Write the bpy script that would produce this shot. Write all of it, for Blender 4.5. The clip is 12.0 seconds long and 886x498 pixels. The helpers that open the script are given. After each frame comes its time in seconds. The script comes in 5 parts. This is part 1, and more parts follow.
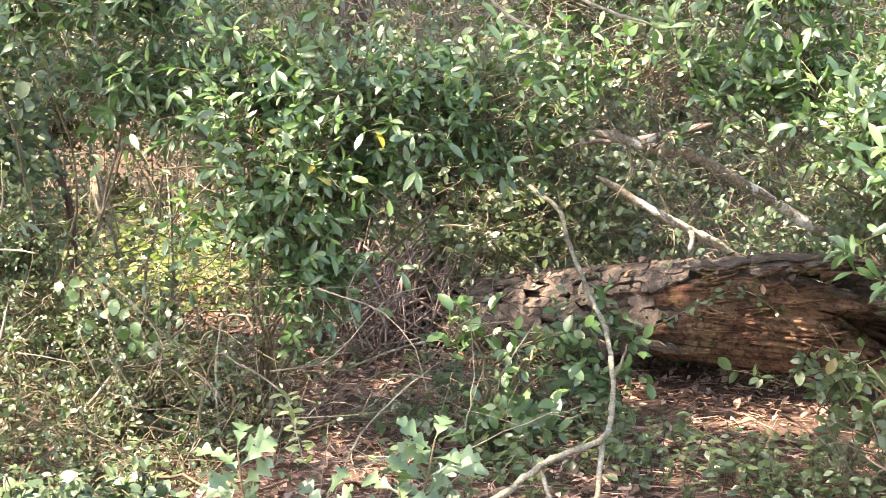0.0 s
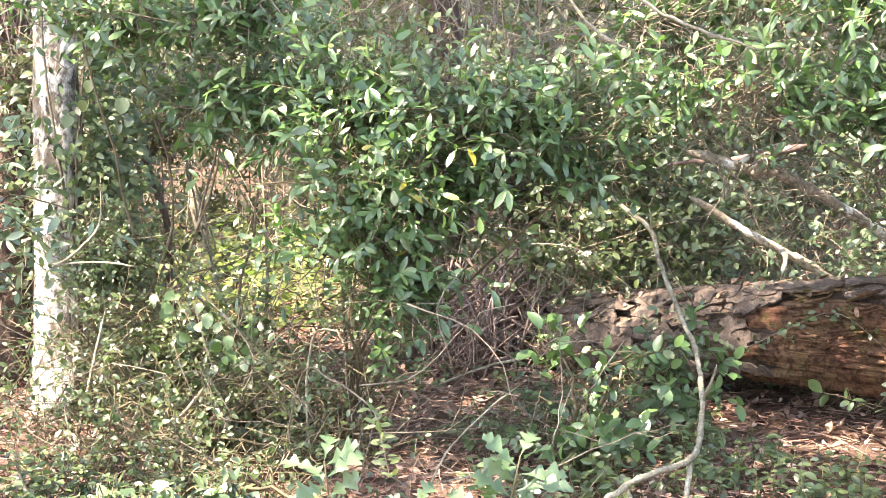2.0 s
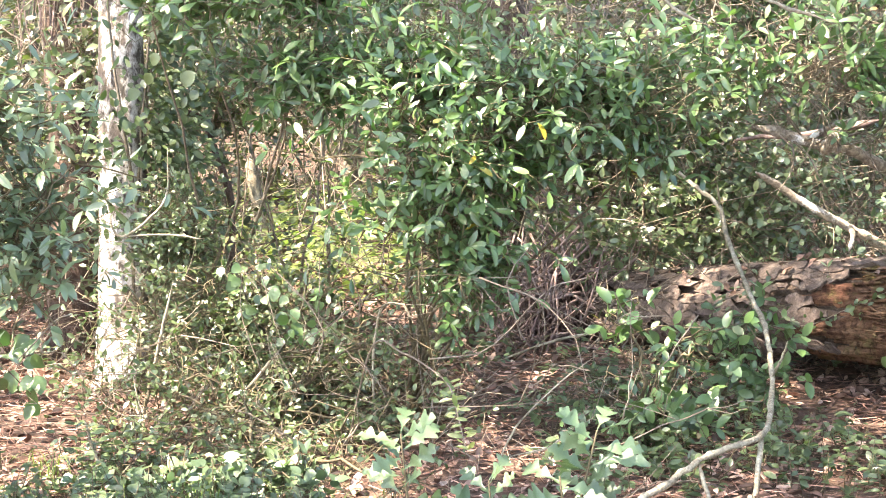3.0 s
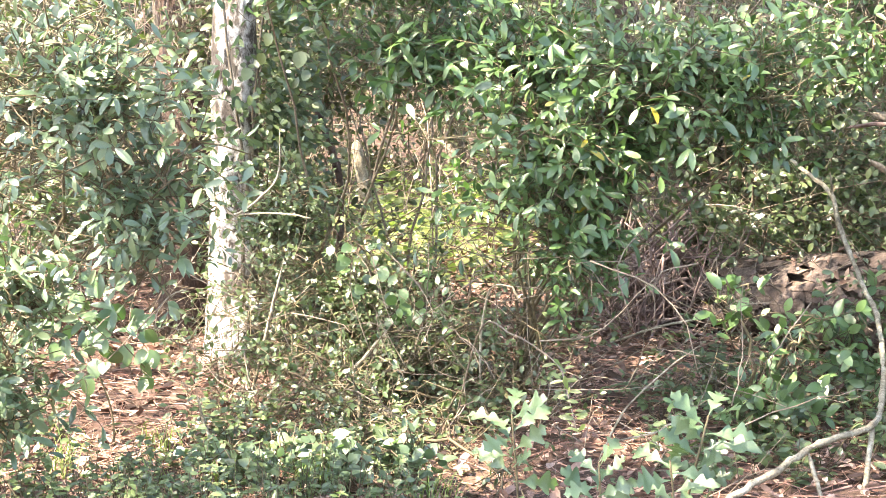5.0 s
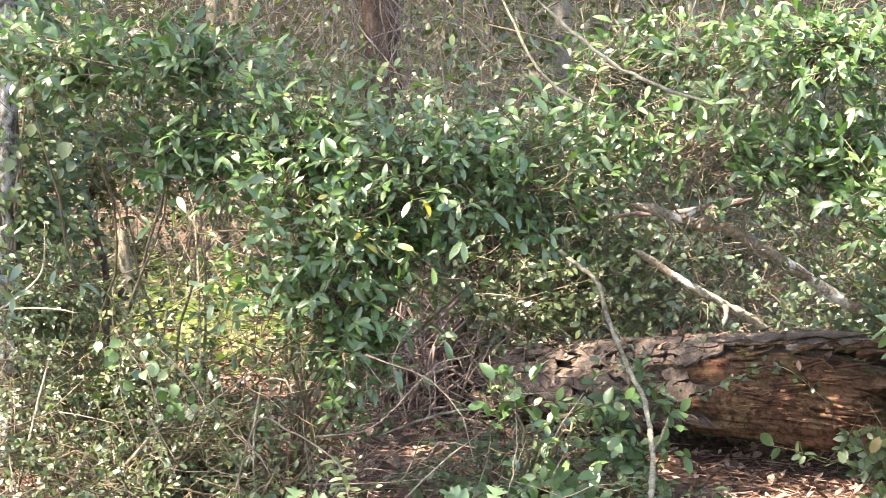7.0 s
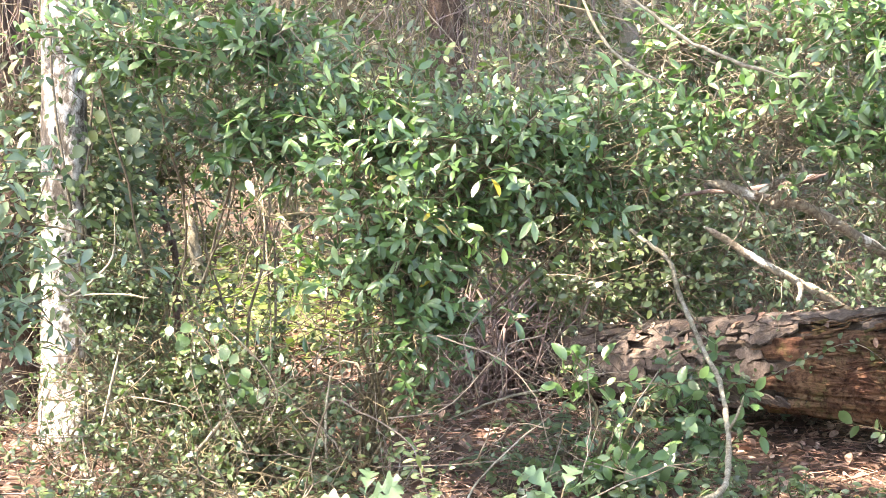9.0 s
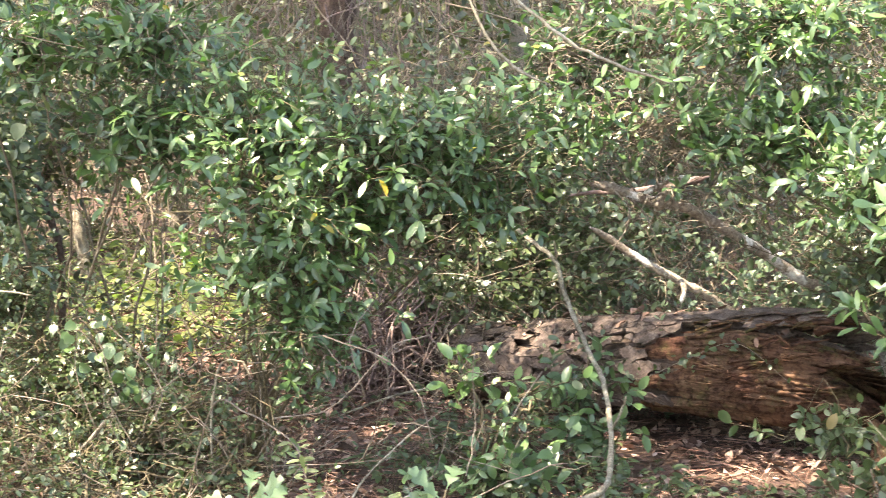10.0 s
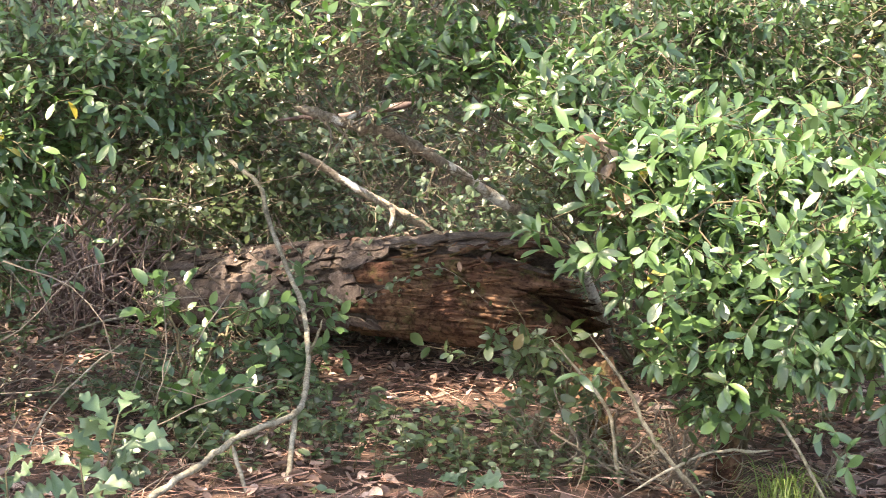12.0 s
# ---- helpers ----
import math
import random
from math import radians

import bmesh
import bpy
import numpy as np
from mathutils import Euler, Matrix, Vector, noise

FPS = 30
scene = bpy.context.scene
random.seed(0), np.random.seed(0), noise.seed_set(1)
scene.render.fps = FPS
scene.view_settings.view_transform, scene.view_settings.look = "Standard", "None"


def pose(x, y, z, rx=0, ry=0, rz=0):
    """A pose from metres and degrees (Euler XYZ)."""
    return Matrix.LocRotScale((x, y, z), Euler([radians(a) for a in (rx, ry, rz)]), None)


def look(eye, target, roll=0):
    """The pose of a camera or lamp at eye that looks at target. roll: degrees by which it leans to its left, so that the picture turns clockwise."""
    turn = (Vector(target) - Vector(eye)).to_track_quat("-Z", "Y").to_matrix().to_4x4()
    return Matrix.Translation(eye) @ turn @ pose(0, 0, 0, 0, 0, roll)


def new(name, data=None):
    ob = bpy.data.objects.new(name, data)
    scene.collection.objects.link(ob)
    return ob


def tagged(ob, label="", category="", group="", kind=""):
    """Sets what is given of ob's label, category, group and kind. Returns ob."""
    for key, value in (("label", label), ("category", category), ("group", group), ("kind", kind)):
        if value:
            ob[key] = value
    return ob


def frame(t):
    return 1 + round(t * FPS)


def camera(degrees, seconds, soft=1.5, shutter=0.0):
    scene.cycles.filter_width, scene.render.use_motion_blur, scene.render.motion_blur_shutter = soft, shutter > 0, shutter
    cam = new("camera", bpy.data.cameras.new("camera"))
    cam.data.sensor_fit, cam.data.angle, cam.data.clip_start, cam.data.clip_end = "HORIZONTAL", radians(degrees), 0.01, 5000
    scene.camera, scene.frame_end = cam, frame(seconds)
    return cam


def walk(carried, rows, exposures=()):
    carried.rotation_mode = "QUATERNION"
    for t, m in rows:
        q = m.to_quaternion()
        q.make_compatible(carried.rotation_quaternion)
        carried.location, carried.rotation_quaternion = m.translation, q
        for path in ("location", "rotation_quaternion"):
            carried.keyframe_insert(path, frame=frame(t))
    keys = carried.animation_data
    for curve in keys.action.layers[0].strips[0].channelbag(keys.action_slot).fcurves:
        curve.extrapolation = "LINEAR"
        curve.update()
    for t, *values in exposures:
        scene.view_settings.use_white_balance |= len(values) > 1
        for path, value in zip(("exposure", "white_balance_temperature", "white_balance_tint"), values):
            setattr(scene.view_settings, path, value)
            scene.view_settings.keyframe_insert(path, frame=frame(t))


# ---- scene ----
# camera and walk
cam = camera(29.5, 12.0, soft=0.85, shutter=0.15)
PATH = [
    (0, (0.089, 0.028, 1.647), (81.92, -0.82, -0.00)),
    (0.5, (0.021, 0.025, 1.650), (82.43, -0.76, 1.16)),
    (1, (0.011, 0.013, 1.652), (83.46, -0.52, 1.87)),
    (1.5, (0.062, 0.010, 1.648), (83.62, -0.46, 2.63)),
    (2, (0.111, 0.001, 1.642), (82.63, -0.52, 3.29)),
    (2.5, (0.082, -0.010, 1.641), (82.22, -0.58, 4.03)),
    (3, (0.023, 0.005, 1.632), (81.84, -0.38, 4.85)),
    (3.5, (0.027, -0.016, 1.638), (81.89, -0.33, 6.20)),
    (3.7, (0.047, -0.010, 1.637), (81.91, -0.26, 6.52)),
    (4.1, (0.066, -0.009, 1.634), (81.83, -0.13, 7.28)),
    (4.5, (0.048, -0.019, 1.629), (81.60, -0.02, 8.00)),
    (4.9, (0.000, -0.021, 1.627), (81.35, 0.09, 8.28)),
    (5.3, (-0.074, 0.001, 1.633), (81.22, 0.21, 7.75)),
    (5.5, (-0.117, 0.021, 1.639), (81.21, 0.28, 7.21)),
    (6, (-0.163, 0.009, 1.655), (83.43, 0.11, 5.56)),
    (6.5, (-0.124, -0.004, 1.663), (84.26, 0.33, 2.56)),
    (6.7, (-0.093, -0.009, 1.663), (84.28, 0.43, 1.56)),
    (7.1, (-0.050, 0.005, 1.663), (84.07, 0.50, -0.33)),
    (7.5, (-0.036, 0.042, 1.663), (83.65, 0.35, -1.62)),
    (7.9, (-0.043, 0.066, 1.661), (83.40, 0.05, -1.79)),
    (8.3, (-0.064, 0.039, 1.652), (83.71, -0.38, -0.30)),
    (8.5, (-0.076, 0.008, 1.645), (84.08, -0.61, 0.95)),
    (9, (-0.071, 0.043, 1.638), (83.67, -0.51, 2.41)),
    (9.5, (-0.062, 0.047, 1.639), (83.40, -0.49, 2.17)),
    (10, (-0.049, 0.021, 1.662), (83.46, 0.28, -1.26)),
    (10.5, (0.009, 0.005, 1.665), (83.54, 1.33, -5.30)),
    (11, (0.082, -0.002, 1.665), (82.74, 1.32, -6.68)),
    (11.5, (0.167, 0.011, 1.648), (81.15, 1.14, -7.33)),
    (12, (0.176, 0.011, 1.643), (81.18, 1.25, -9.60)),
]
walk(cam, [(t, pose(*eye, turn[0], 0, turn[2]) @ pose(0, 0, 0, 0, 0, turn[1])) for t, eye, turn in PATH], [(0.0, 3.20, 8450, 14), (3.0, 3.46, 8050, 14), (5.5, 3.47, 8050, 14), (6.5, 3.23, 8050, 14), (8.5, 3.12, 8250, 14), (9.0, 3.42, 8050, 14), (9.5, 3.36, 8050, 14), (10.5, 2.85, 8450, 14), (12.0, 2.79, 8450, 14)])

# world and sun
SUN_DIR = Vector((-0.56, -0.36, 1.0)).normalized()
world = bpy.data.worlds.new("sky")
scene.world = world
world.use_nodes = True
wn = world.node_tree
sky = wn.nodes.new("ShaderNodeTexSky")
sky.sky_type = "NISHITA"
sky.sun_disc = False
sky.sun_elevation = math.asin(SUN_DIR.z)
sky.sun_rotation = math.atan2(SUN_DIR.x, SUN_DIR.y)
wn.nodes["Background"].inputs["Strength"].default_value = 0.12
wn.links.new(sky.outputs[0], wn.nodes["Background"].inputs["Color"])
sun = new("sun", bpy.data.lights.new("sun", "SUN"))
sun.data.energy, sun.data.angle, sun.data.color = 3.6, radians(0.53), (1.0, 0.96, 0.88)
sun.matrix_basis = look((0, 0, 30), Vector((0, 0, 30)) - SUN_DIR)

# ---- materials ----
def shader(name):
    m = bpy.data.materials.new(name)
    m.use_nodes = True
    nt = m.node_tree
    return m, nt, nt.nodes["Principled BSDF"]


def node(nt, kind, **values):
    n = nt.nodes.new(kind)
    for key, value in values.items():
        n.inputs[key.replace("_", " ")].default_value = value
    return n


def ramp(nt, source, *stops):
    r = nt.nodes.new("ShaderNodeValToRGB")
    while len(r.color_ramp.elements) < len(stops):
        r.color_ramp.elements.new(0.5)
    for el, (at, colour) in zip(r.color_ramp.elements, stops):
        el.position, el.color = at, (*colour, 1)
    nt.links.new(source, r.inputs[0])
    return r.outputs[0]


def noise_tex(nt, scale, detail=4.0, rough=0.6, coords=None, stretch=None):
    n = node(nt, "ShaderNodeTexNoise", Scale=scale, Detail=detail, Roughness=rough)
    if coords is None:
        coords = nt.nodes.new("ShaderNodeTexCoord").outputs["Object"]
    if stretch:
        mp = nt.nodes.new("ShaderNodeMapping")
        mp.inputs["Scale"].default_value = stretch
        nt.links.new(coords, mp.inputs["Vector"])
        coords = mp.outputs[0]
    nt.links.new(coords, n.inputs["Vector"])
    return n.outputs["Fac"]


def mixed(nt, a, b, fac, blend="MIX"):
    m = nt.nodes.new("ShaderNodeMix")
    m.data_type, m.blend_type = "RGBA", blend
    for value, socket in ((fac, m.inputs[0]), (a, m.inputs[6]), (b, m.inputs[7])):
        if isinstance(value, (int, float)):
            socket.default_value = value
        elif isinstance(value, tuple):
            socket.default_value = (*value, 1)
        else:
            nt.links.new(value, socket)
    return m.outputs[2]


def bump(nt, bsdf, height, strength, distance=0.01):
    b = node(nt, "ShaderNodeBump", Strength=strength, Distance=distance)
    nt.links.new(height, b.inputs["Height"])
    nt.links.new(b.outputs[0], bsdf.inputs["Normal"])


def leaf_material(name, dark, mid, light, rough=0.34, glow=0.3, odd=None):
    """Leaf blades: colour differs from leaf to leaf, with veins and blotches; some light passes through."""
    m, nt, b = shader(name)
    geo, info = nt.nodes.new("ShaderNodeNewGeometry"), nt.nodes.new("ShaderNodeObjectInfo")
    add = nt.nodes.new("ShaderNodeMath")
    add.operation = "ADD"
    nt.links.new(geo.outputs["Random Per Island"], add.inputs[0])
    nt.links.new(info.outputs["Random"], add.inputs[1])
    wrap = nt.nodes.new("ShaderNodeMath")
    wrap.operation = "FRACT"
    nt.links.new(add.outputs[0], wrap.inputs[0])
    stops = [(0.0, dark), (0.5, mid), (0.93, light)]
    if odd:
        stops += [(0.9955, light), (0.997, odd)]
    colour = ramp(nt, wrap.outputs[0], *stops)
    blot = noise_tex(nt, 38.0, 3.0)
    colour = mixed(nt, colour, (0.62, 0.66, 0.5), ramp(nt, blot, (0.3, (0.0, 0.0, 0.0)), (0.75, (0.55, 0.55, 0.55))), "MULTIPLY")
    nt.links.new(colour, b.inputs["Base Color"])
    b.inputs["Roughness"].default_value = rough
    b.inputs["Specular IOR Level"].default_value = 1.0
    b.inputs["Coat Weight"].default_value = 0.12
    b.inputs["Coat Roughness"].default_value = 0.3
    tr = nt.nodes.new("ShaderNodeBsdfTranslucent")
    nt.links.new(mixed(nt, colour, (0.95, 1.35, 0.62), 1.0, "MULTIPLY"), tr.inputs["Color"])
    mix = nt.nodes.new("ShaderNodeMixShader")
    mix.inputs[0].default_value = glow
    out = nt.nodes["Material Output"]
    nt.links.new(b.outputs[0], mix.inputs[1])
    nt.links.new(tr.outputs[0], mix.inputs[2])
    nt.links.new(mix.outputs[0], out.inputs["Surface"])
    bump(nt, b, noise_tex(nt, 70.0, 2.0), 0.25, 0.004)
    return m


def rough_material(name, a, b_, c, scale, rough=0.85, depth=0.5, stretch=None, fine=90.0):
    m, nt, b = shader(name)
    big = noise_tex(nt, scale, 6.0, 0.65, stretch=stretch)
    small = noise_tex(nt, fine, 3.0, 0.6)
    colour = ramp(nt, big, (0.28, a), (0.5, b_), (0.72, c))
    colour = mixed(nt, colour, (0.45, 0.42, 0.4), ramp(nt, small, (0.35, (0.8, 0.8, 0.8)), (0.6, (0.0, 0.0, 0.0))), "MULTIPLY")
    nt.links.new(colour, b.inputs["Base Color"])
    b.inputs["Roughness"].default_value = rough
    bump(nt, b, mixed(nt, big, small, 0.4), depth, 0.02)
    return m


def litter_material(name, stops, rough=0.7):
    m, nt, b = shader(name)
    geo = nt.nodes.new("ShaderNodeNewGeometry")
    colour = ramp(nt, geo.outputs["Random Per Island"], *stops)
    colour = mixed(nt, colour, (0.55, 0.5, 0.45), ramp(nt, noise_tex(nt, 60.0), (0.4, (0.0, 0.0, 0.0)), (0.7, (0.9, 0.9, 0.9))), "MULTIPLY")
    nt.links.new(colour, b.inputs["Base Color"])
    b.inputs["Roughness"].default_value = rough
    return m


MAT_BAY = leaf_material("bay_leaf", (0.039, 0.086, 0.030), (0.068, 0.136, 0.046), (0.112, 0.192, 0.066), 0.38, 0.25, (0.413, 0.300, 0.034))
MAT_GLOSS = leaf_material("glossy_leaf", (0.044, 0.092, 0.035), (0.078, 0.150, 0.054), (0.130, 0.218, 0.081), 0.36, 0.25, (0.335, 0.260, 0.043))
MAT_PALE = leaf_material("pale_leaf", (0.062, 0.102, 0.060), (0.100, 0.152, 0.087), (0.165, 0.228, 0.134), 0.38, 0.22)
MAT_SMALL = leaf_material("small_leaf", (0.047, 0.077, 0.033), (0.085, 0.126, 0.053), (0.143, 0.189, 0.083), 0.4, 0.28, (0.278, 0.160, 0.065))
MAT_FAR = leaf_material("far_leaf", (0.039, 0.049, 0.021), (0.068, 0.083, 0.034), (0.120, 0.138, 0.055), 0.45, 0.36, (0.257, 0.150, 0.074))
MAT_YOUNG = leaf_material("young_leaf", (0.13, 0.17, 0.06), (0.2, 0.245, 0.085), (0.31, 0.33, 0.14), 0.35, 0.42)
MAT_OAK = leaf_material("oak_leaf", (0.066, 0.116, 0.058), (0.093, 0.153, 0.076), (0.138, 0.203, 0.107), 0.42, 0.22)
MAT_WOOD = rough_material("grey_twig_wood", (0.095, 0.074, 0.055), (0.20, 0.163, 0.122), (0.34, 0.29, 0.22), 9.0, 0.85, 0.4)
MAT_STICK = rough_material("weathered_branch", (0.11, 0.095, 0.07), (0.30, 0.265, 0.2), (0.52, 0.49, 0.41), 14.0, 0.85, 0.6)
MAT_DEAD = rough_material("dead_twig_wood", (0.10, 0.066, 0.061), (0.21, 0.148, 0.138), (0.36, 0.28, 0.265), 8.0, 0.85, 0.4)
MAT_STEM = rough_material("green_brown_stem", (0.06, 0.05, 0.03), (0.12, 0.095, 0.055), (0.2, 0.17, 0.1), 10.0, 0.8, 0.4)
MAT_BARK = rough_material("pine_bark", (0.05, 0.034, 0.026), (0.11, 0.077, 0.061), (0.2, 0.15, 0.125), 11.0, 0.9, 0.8)
MAT_PLATE = rough_material("bark_plate", (0.06, 0.041, 0.035), (0.125, 0.092, 0.079), (0.235, 0.185, 0.16), 16.0, 0.88, 0.7)
def rotten_wood():
    """Crumbling red-brown wood with tan fibres along the grain and a little moss."""
    m, nt, b = shader("rotten_wood")
    big = noise_tex(nt, 3.2, 5.0, 0.6)
    turned = nt.nodes.new("ShaderNodeMapping")
    turned.inputs["Rotation"].default_value = (0.0, 0.0, radians(44.5))
    nt.links.new(nt.nodes.new("ShaderNodeTexCoord").outputs["Object"], turned.inputs["Vector"])
    fibre = noise_tex(nt, 7.0, 7.0, 0.72, turned.outputs[0], (0.28, 2.0, 2.4))
    pits = noise_tex(nt, 30.0, 5.0, 0.65)
    dark = ramp(nt, fibre, (0.3, (0.035, 0.015, 0.011)), (0.5, (0.090, 0.043, 0.030)), (0.75, (0.16, 0.088, 0.063)))
    tan = ramp(nt, fibre, (0.3, (0.08, 0.038, 0.024)), (0.5, (0.175, 0.098, 0.061)), (0.75, (0.30, 0.20, 0.135)))
    colour = mixed(nt, dark, tan, ramp(nt, big, (0.38, (0.0, 0.0, 0.0)), (0.56, (1.0, 1.0, 1.0))))
    moss = ramp(nt, noise_tex(nt, 6.5, 5.0, 0.7), (0.52, (0.0, 0.0, 0.0)), (0.68, (0.7, 0.7, 0.7)))
    colour = mixed(nt, colour, (0.085, 0.105, 0.03), moss)
    colour = mixed(nt, colour, (0.35, 0.3, 0.28), ramp(nt, pits, (0.38, (0.95, 0.95, 0.95)), (0.55, (0.0, 0.0, 0.0))), "MULTIPLY")
    nt.links.new(colour, b.inputs["Base Color"])
    b.inputs["Roughness"].default_value = 0.95
    b.inputs["Specular IOR Level"].default_value = 0.2
    bump(nt, b, mixed(nt, fibre, pits, 0.4), 1.0, 0.03)
    return m


MAT_ROT = rotten_wood()


def pale_bark():
    """Grey-brown bark under ragged patches of white lichen, with dark pits."""
    m, nt, b = shader("pale_lichen_bark")
    big = noise_tex(nt, 8.0, 6.0, 0.72, stretch=(1.0, 1.0, 0.5))
    pits = noise_tex(nt, 20.0, 4.0, 0.7, stretch=(1.0, 1.0, 0.7))
    bark = ramp(nt, pits, (0.35, (0.035, 0.028, 0.024)), (0.65, (0.16, 0.13, 0.11)))
    white = ramp(nt, pits, (0.38, (0.07, 0.06, 0.052)), (0.5, (0.4, 0.38, 0.365)), (0.66, (0.68, 0.665, 0.65)))
    nt.links.new(mixed(nt, bark, white, ramp(nt, big, (0.43, (0.0, 0.0, 0.0)), (0.52, (1.0, 1.0, 1.0)))), b.inputs["Base Color"])
    b.inputs["Roughness"].default_value = 0.9
    bump(nt, b, pits, 0.9, 0.02)
    return m


MAT_PALEBARK = pale_bark()


def dappled_branch():
    """Grey-brown dead branch; its white patches are sun dapples put into the colour."""
    m, nt, b = shader("dappled_branch")
    big = noise_tex(nt, 7.5, 5.0, 0.6)
    fine = noise_tex(nt, 60.0, 4.0, 0.65)
    wood = ramp(nt, fine, (0.35, (0.13, 0.1, 0.08)), (0.55, (0.30, 0.25, 0.2)), (0.75, (0.44, 0.38, 0.32)))
    white = ramp(nt, fine, (0.3, (0.35, 0.33, 0.3)), (0.6, (0.72, 0.7, 0.66)))
    nt.links.new(mixed(nt, wood, white, ramp(nt, big, (0.53, (0.0, 0.0, 0.0)), (0.6, (1.0, 1.0, 1.0)))), b.inputs["Base Color"])
    b.inputs["Roughness"].default_value = 0.9
    bump(nt, b, mixed(nt, big, fine, 0.5), 0.7, 0.01)
    return m


MAT_DAPPLED = dappled_branch()
MAT_DARKBARK = rough_material("dark_furrowed_bark", (0.05, 0.032, 0.026), (0.115, 0.075, 0.06), (0.22, 0.155, 0.13), 9.0, 0.9, 1.0, (2.5, 2.5, 0.5))
MAT_GREYBARK = rough_material("grey_bark", (0.09, 0.08, 0.065), (0.19, 0.165, 0.135), (0.33, 0.3, 0.25), 8.0, 0.9, 0.6, (1, 1, 0.35))
MAT_SOIL = rough_material("forest_soil", (0.04, 0.023, 0.016), (0.10, 0.058, 0.042), (0.18, 0.112, 0.083), 5.0, 0.95, 1.0, None, 55.0)
MAT_LITTER = litter_material("dead_leaf_litter", ((0.0, (0.085, 0.045, 0.034)), (0.4, (0.19, 0.115, 0.088)), (0.75, (0.38, 0.25, 0.20)), (1.0, (0.56, 0.42, 0.355))))
MAT_NEEDLE = litter_material("pine_straw", ((0.0, (0.16, 0.074, 0.052)), (0.5, (0.29, 0.155, 0.118)), (1.0, (0.45, 0.28, 0.22))))
# near black: the shade of distant woods is put into this colour
MAT_FARWALL = rough_material("woods_shade", (0.006, 0.005, 0.003), (0.015, 0.013, 0.008), (0.035, 0.03, 0.018), 1.6, 0.95, 0.0, None, 9.0)
MAT_STRAW = rough_material("pale_dry_twig", (0.10, 0.076, 0.06), (0.205, 0.165, 0.13), (0.35, 0.30, 0.24), 8.0, 0.85, 0.3)
MAT_BROWNLEAF = leaf_material("withered_leaf", (0.11, 0.06, 0.035), (0.2, 0.125, 0.075), (0.32, 0.23, 0.15), 0.6, 0.25)
MAT_GRASS = leaf_material("grass_blade", (0.10, 0.16, 0.04), (0.17, 0.23, 0.06), (0.27, 0.31, 0.1), 0.5, 0.35)

# ---- mesh tools ----
rng = np.random.default_rng(7)


class Soup:
    """Vertices and faces gathered for one mesh."""

    def __init__(self):
        self.v, self.f, self.n = [], [], 0

    def add(self, verts, faces):
        self.v.append(np.asarray(verts, float))
        self.f.extend([tuple(i + self.n for i in face) for face in faces])
        self.n += len(verts)

    def mesh(self, name, material, smooth=True):
        me = bpy.data.meshes.new(name)
        me.from_pydata(np.concatenate(self.v).tolist(), [], self.f)
        me.materials.append(material)
        if smooth:
            me.polygons.foreach_set("use_smooth", [True] * len(me.polygons))
        me.update()
        return me


def thing(name, place, label, category, group="", kind=""):
    ob = new(name)
    ob.empty_display_size = 0.1
    ob.matrix_basis = Matrix.Translation(place)
    return tagged(ob, label, category, group, kind)


def under(ob, parent):
    """Hangs ob, built in world coordinates, under a thing or a part."""
    m = Matrix.Identity(4)
    p = parent
    while p:
        m = p.matrix_basis @ m if not p.parent else p.matrix_parent_inverse @ p.matrix_basis @ m
        p = p.parent
    ob.parent, ob.matrix_parent_inverse = parent, m.inverted()
    return ob


def part(name, soup, material, parent=None, label="", smooth=True, kind=""):
    ob = new(name, soup.mesh(name, material, smooth) if isinstance(soup, Soup) else soup)
    if parent:
        under(ob, parent)
    return tagged(ob, label, kind=kind)


def unit(v):
    v = np.asarray(v, float)
    return v / (np.linalg.norm(v, axis=-1, keepdims=True) + 1e-9)


def smooth_path(points, n):
    """A Catmull-Rom line through the points."""
    p = np.asarray(points, float)
    p = np.vstack([2 * p[0] - p[1], p, 2 * p[-1] - p[-2]])
    out = []
    for s in np.linspace(0, len(p) - 3 - 1e-6, n):
        i, u = int(s), s - int(s)
        a, b, c, d = p[i : i + 4]
        out.append(0.5 * (2 * b + (c - a) * u + (2 * a - 5 * b + 4 * c - d) * u**2 + (3 * b - a - 3 * c + d) * u**3))
    return np.array(out)


def tube(soup, points, r0, r1, sides=6, steps=0, wobble=0.0, knots=0.0, ends=0.0):
    """A tapered, slightly uneven tube along a path."""
    p = smooth_path(points, steps) if steps else np.asarray(points, float)
    if wobble:
        p = p + rng.normal(0, wobble, p.shape) * np.linspace(0.2, 1, len(p))[:, None]
    k = len(p)
    t = unit(np.gradient(p, axis=0))
    side = unit(np.cross(t, (0.31, 0.87, 0.38)))
    other = np.cross(t, side)
    rad = np.linspace(r0, r1, k) * (1 + rng.normal(0, knots, k) if knots else 1)
    if ends:
        u = np.linspace(0, 1, k)
        rad = rad * np.clip((1 - u) / ends, 0.2, 1) * np.clip(u / ends, 0.2, 1)
    a = np.linspace(0, 2 * np.pi, sides, endpoint=False)
    uneven = 1 + rng.normal(0, 0.05 + knots * 0.5, (k, sides))
    ring = np.cos(a)[None, :, None] * side[:, None] + np.sin(a)[None, :, None] * other[:, None]
    v = (p[:, None] + ring * (rad[:, None] * uneven)[..., None]).reshape(-1, 3)
    f = [(i * sides + j, i * sides + (j + 1) % sides, (i + 1) * sides + (j + 1) % sides, (i + 1) * sides + j) for i in range(k - 1) for j in range(sides)]
    f += [tuple(range(sides))[::-1], tuple((k - 1) * sides + j for j in range(sides))]
    soup.add(v, f)
    return p


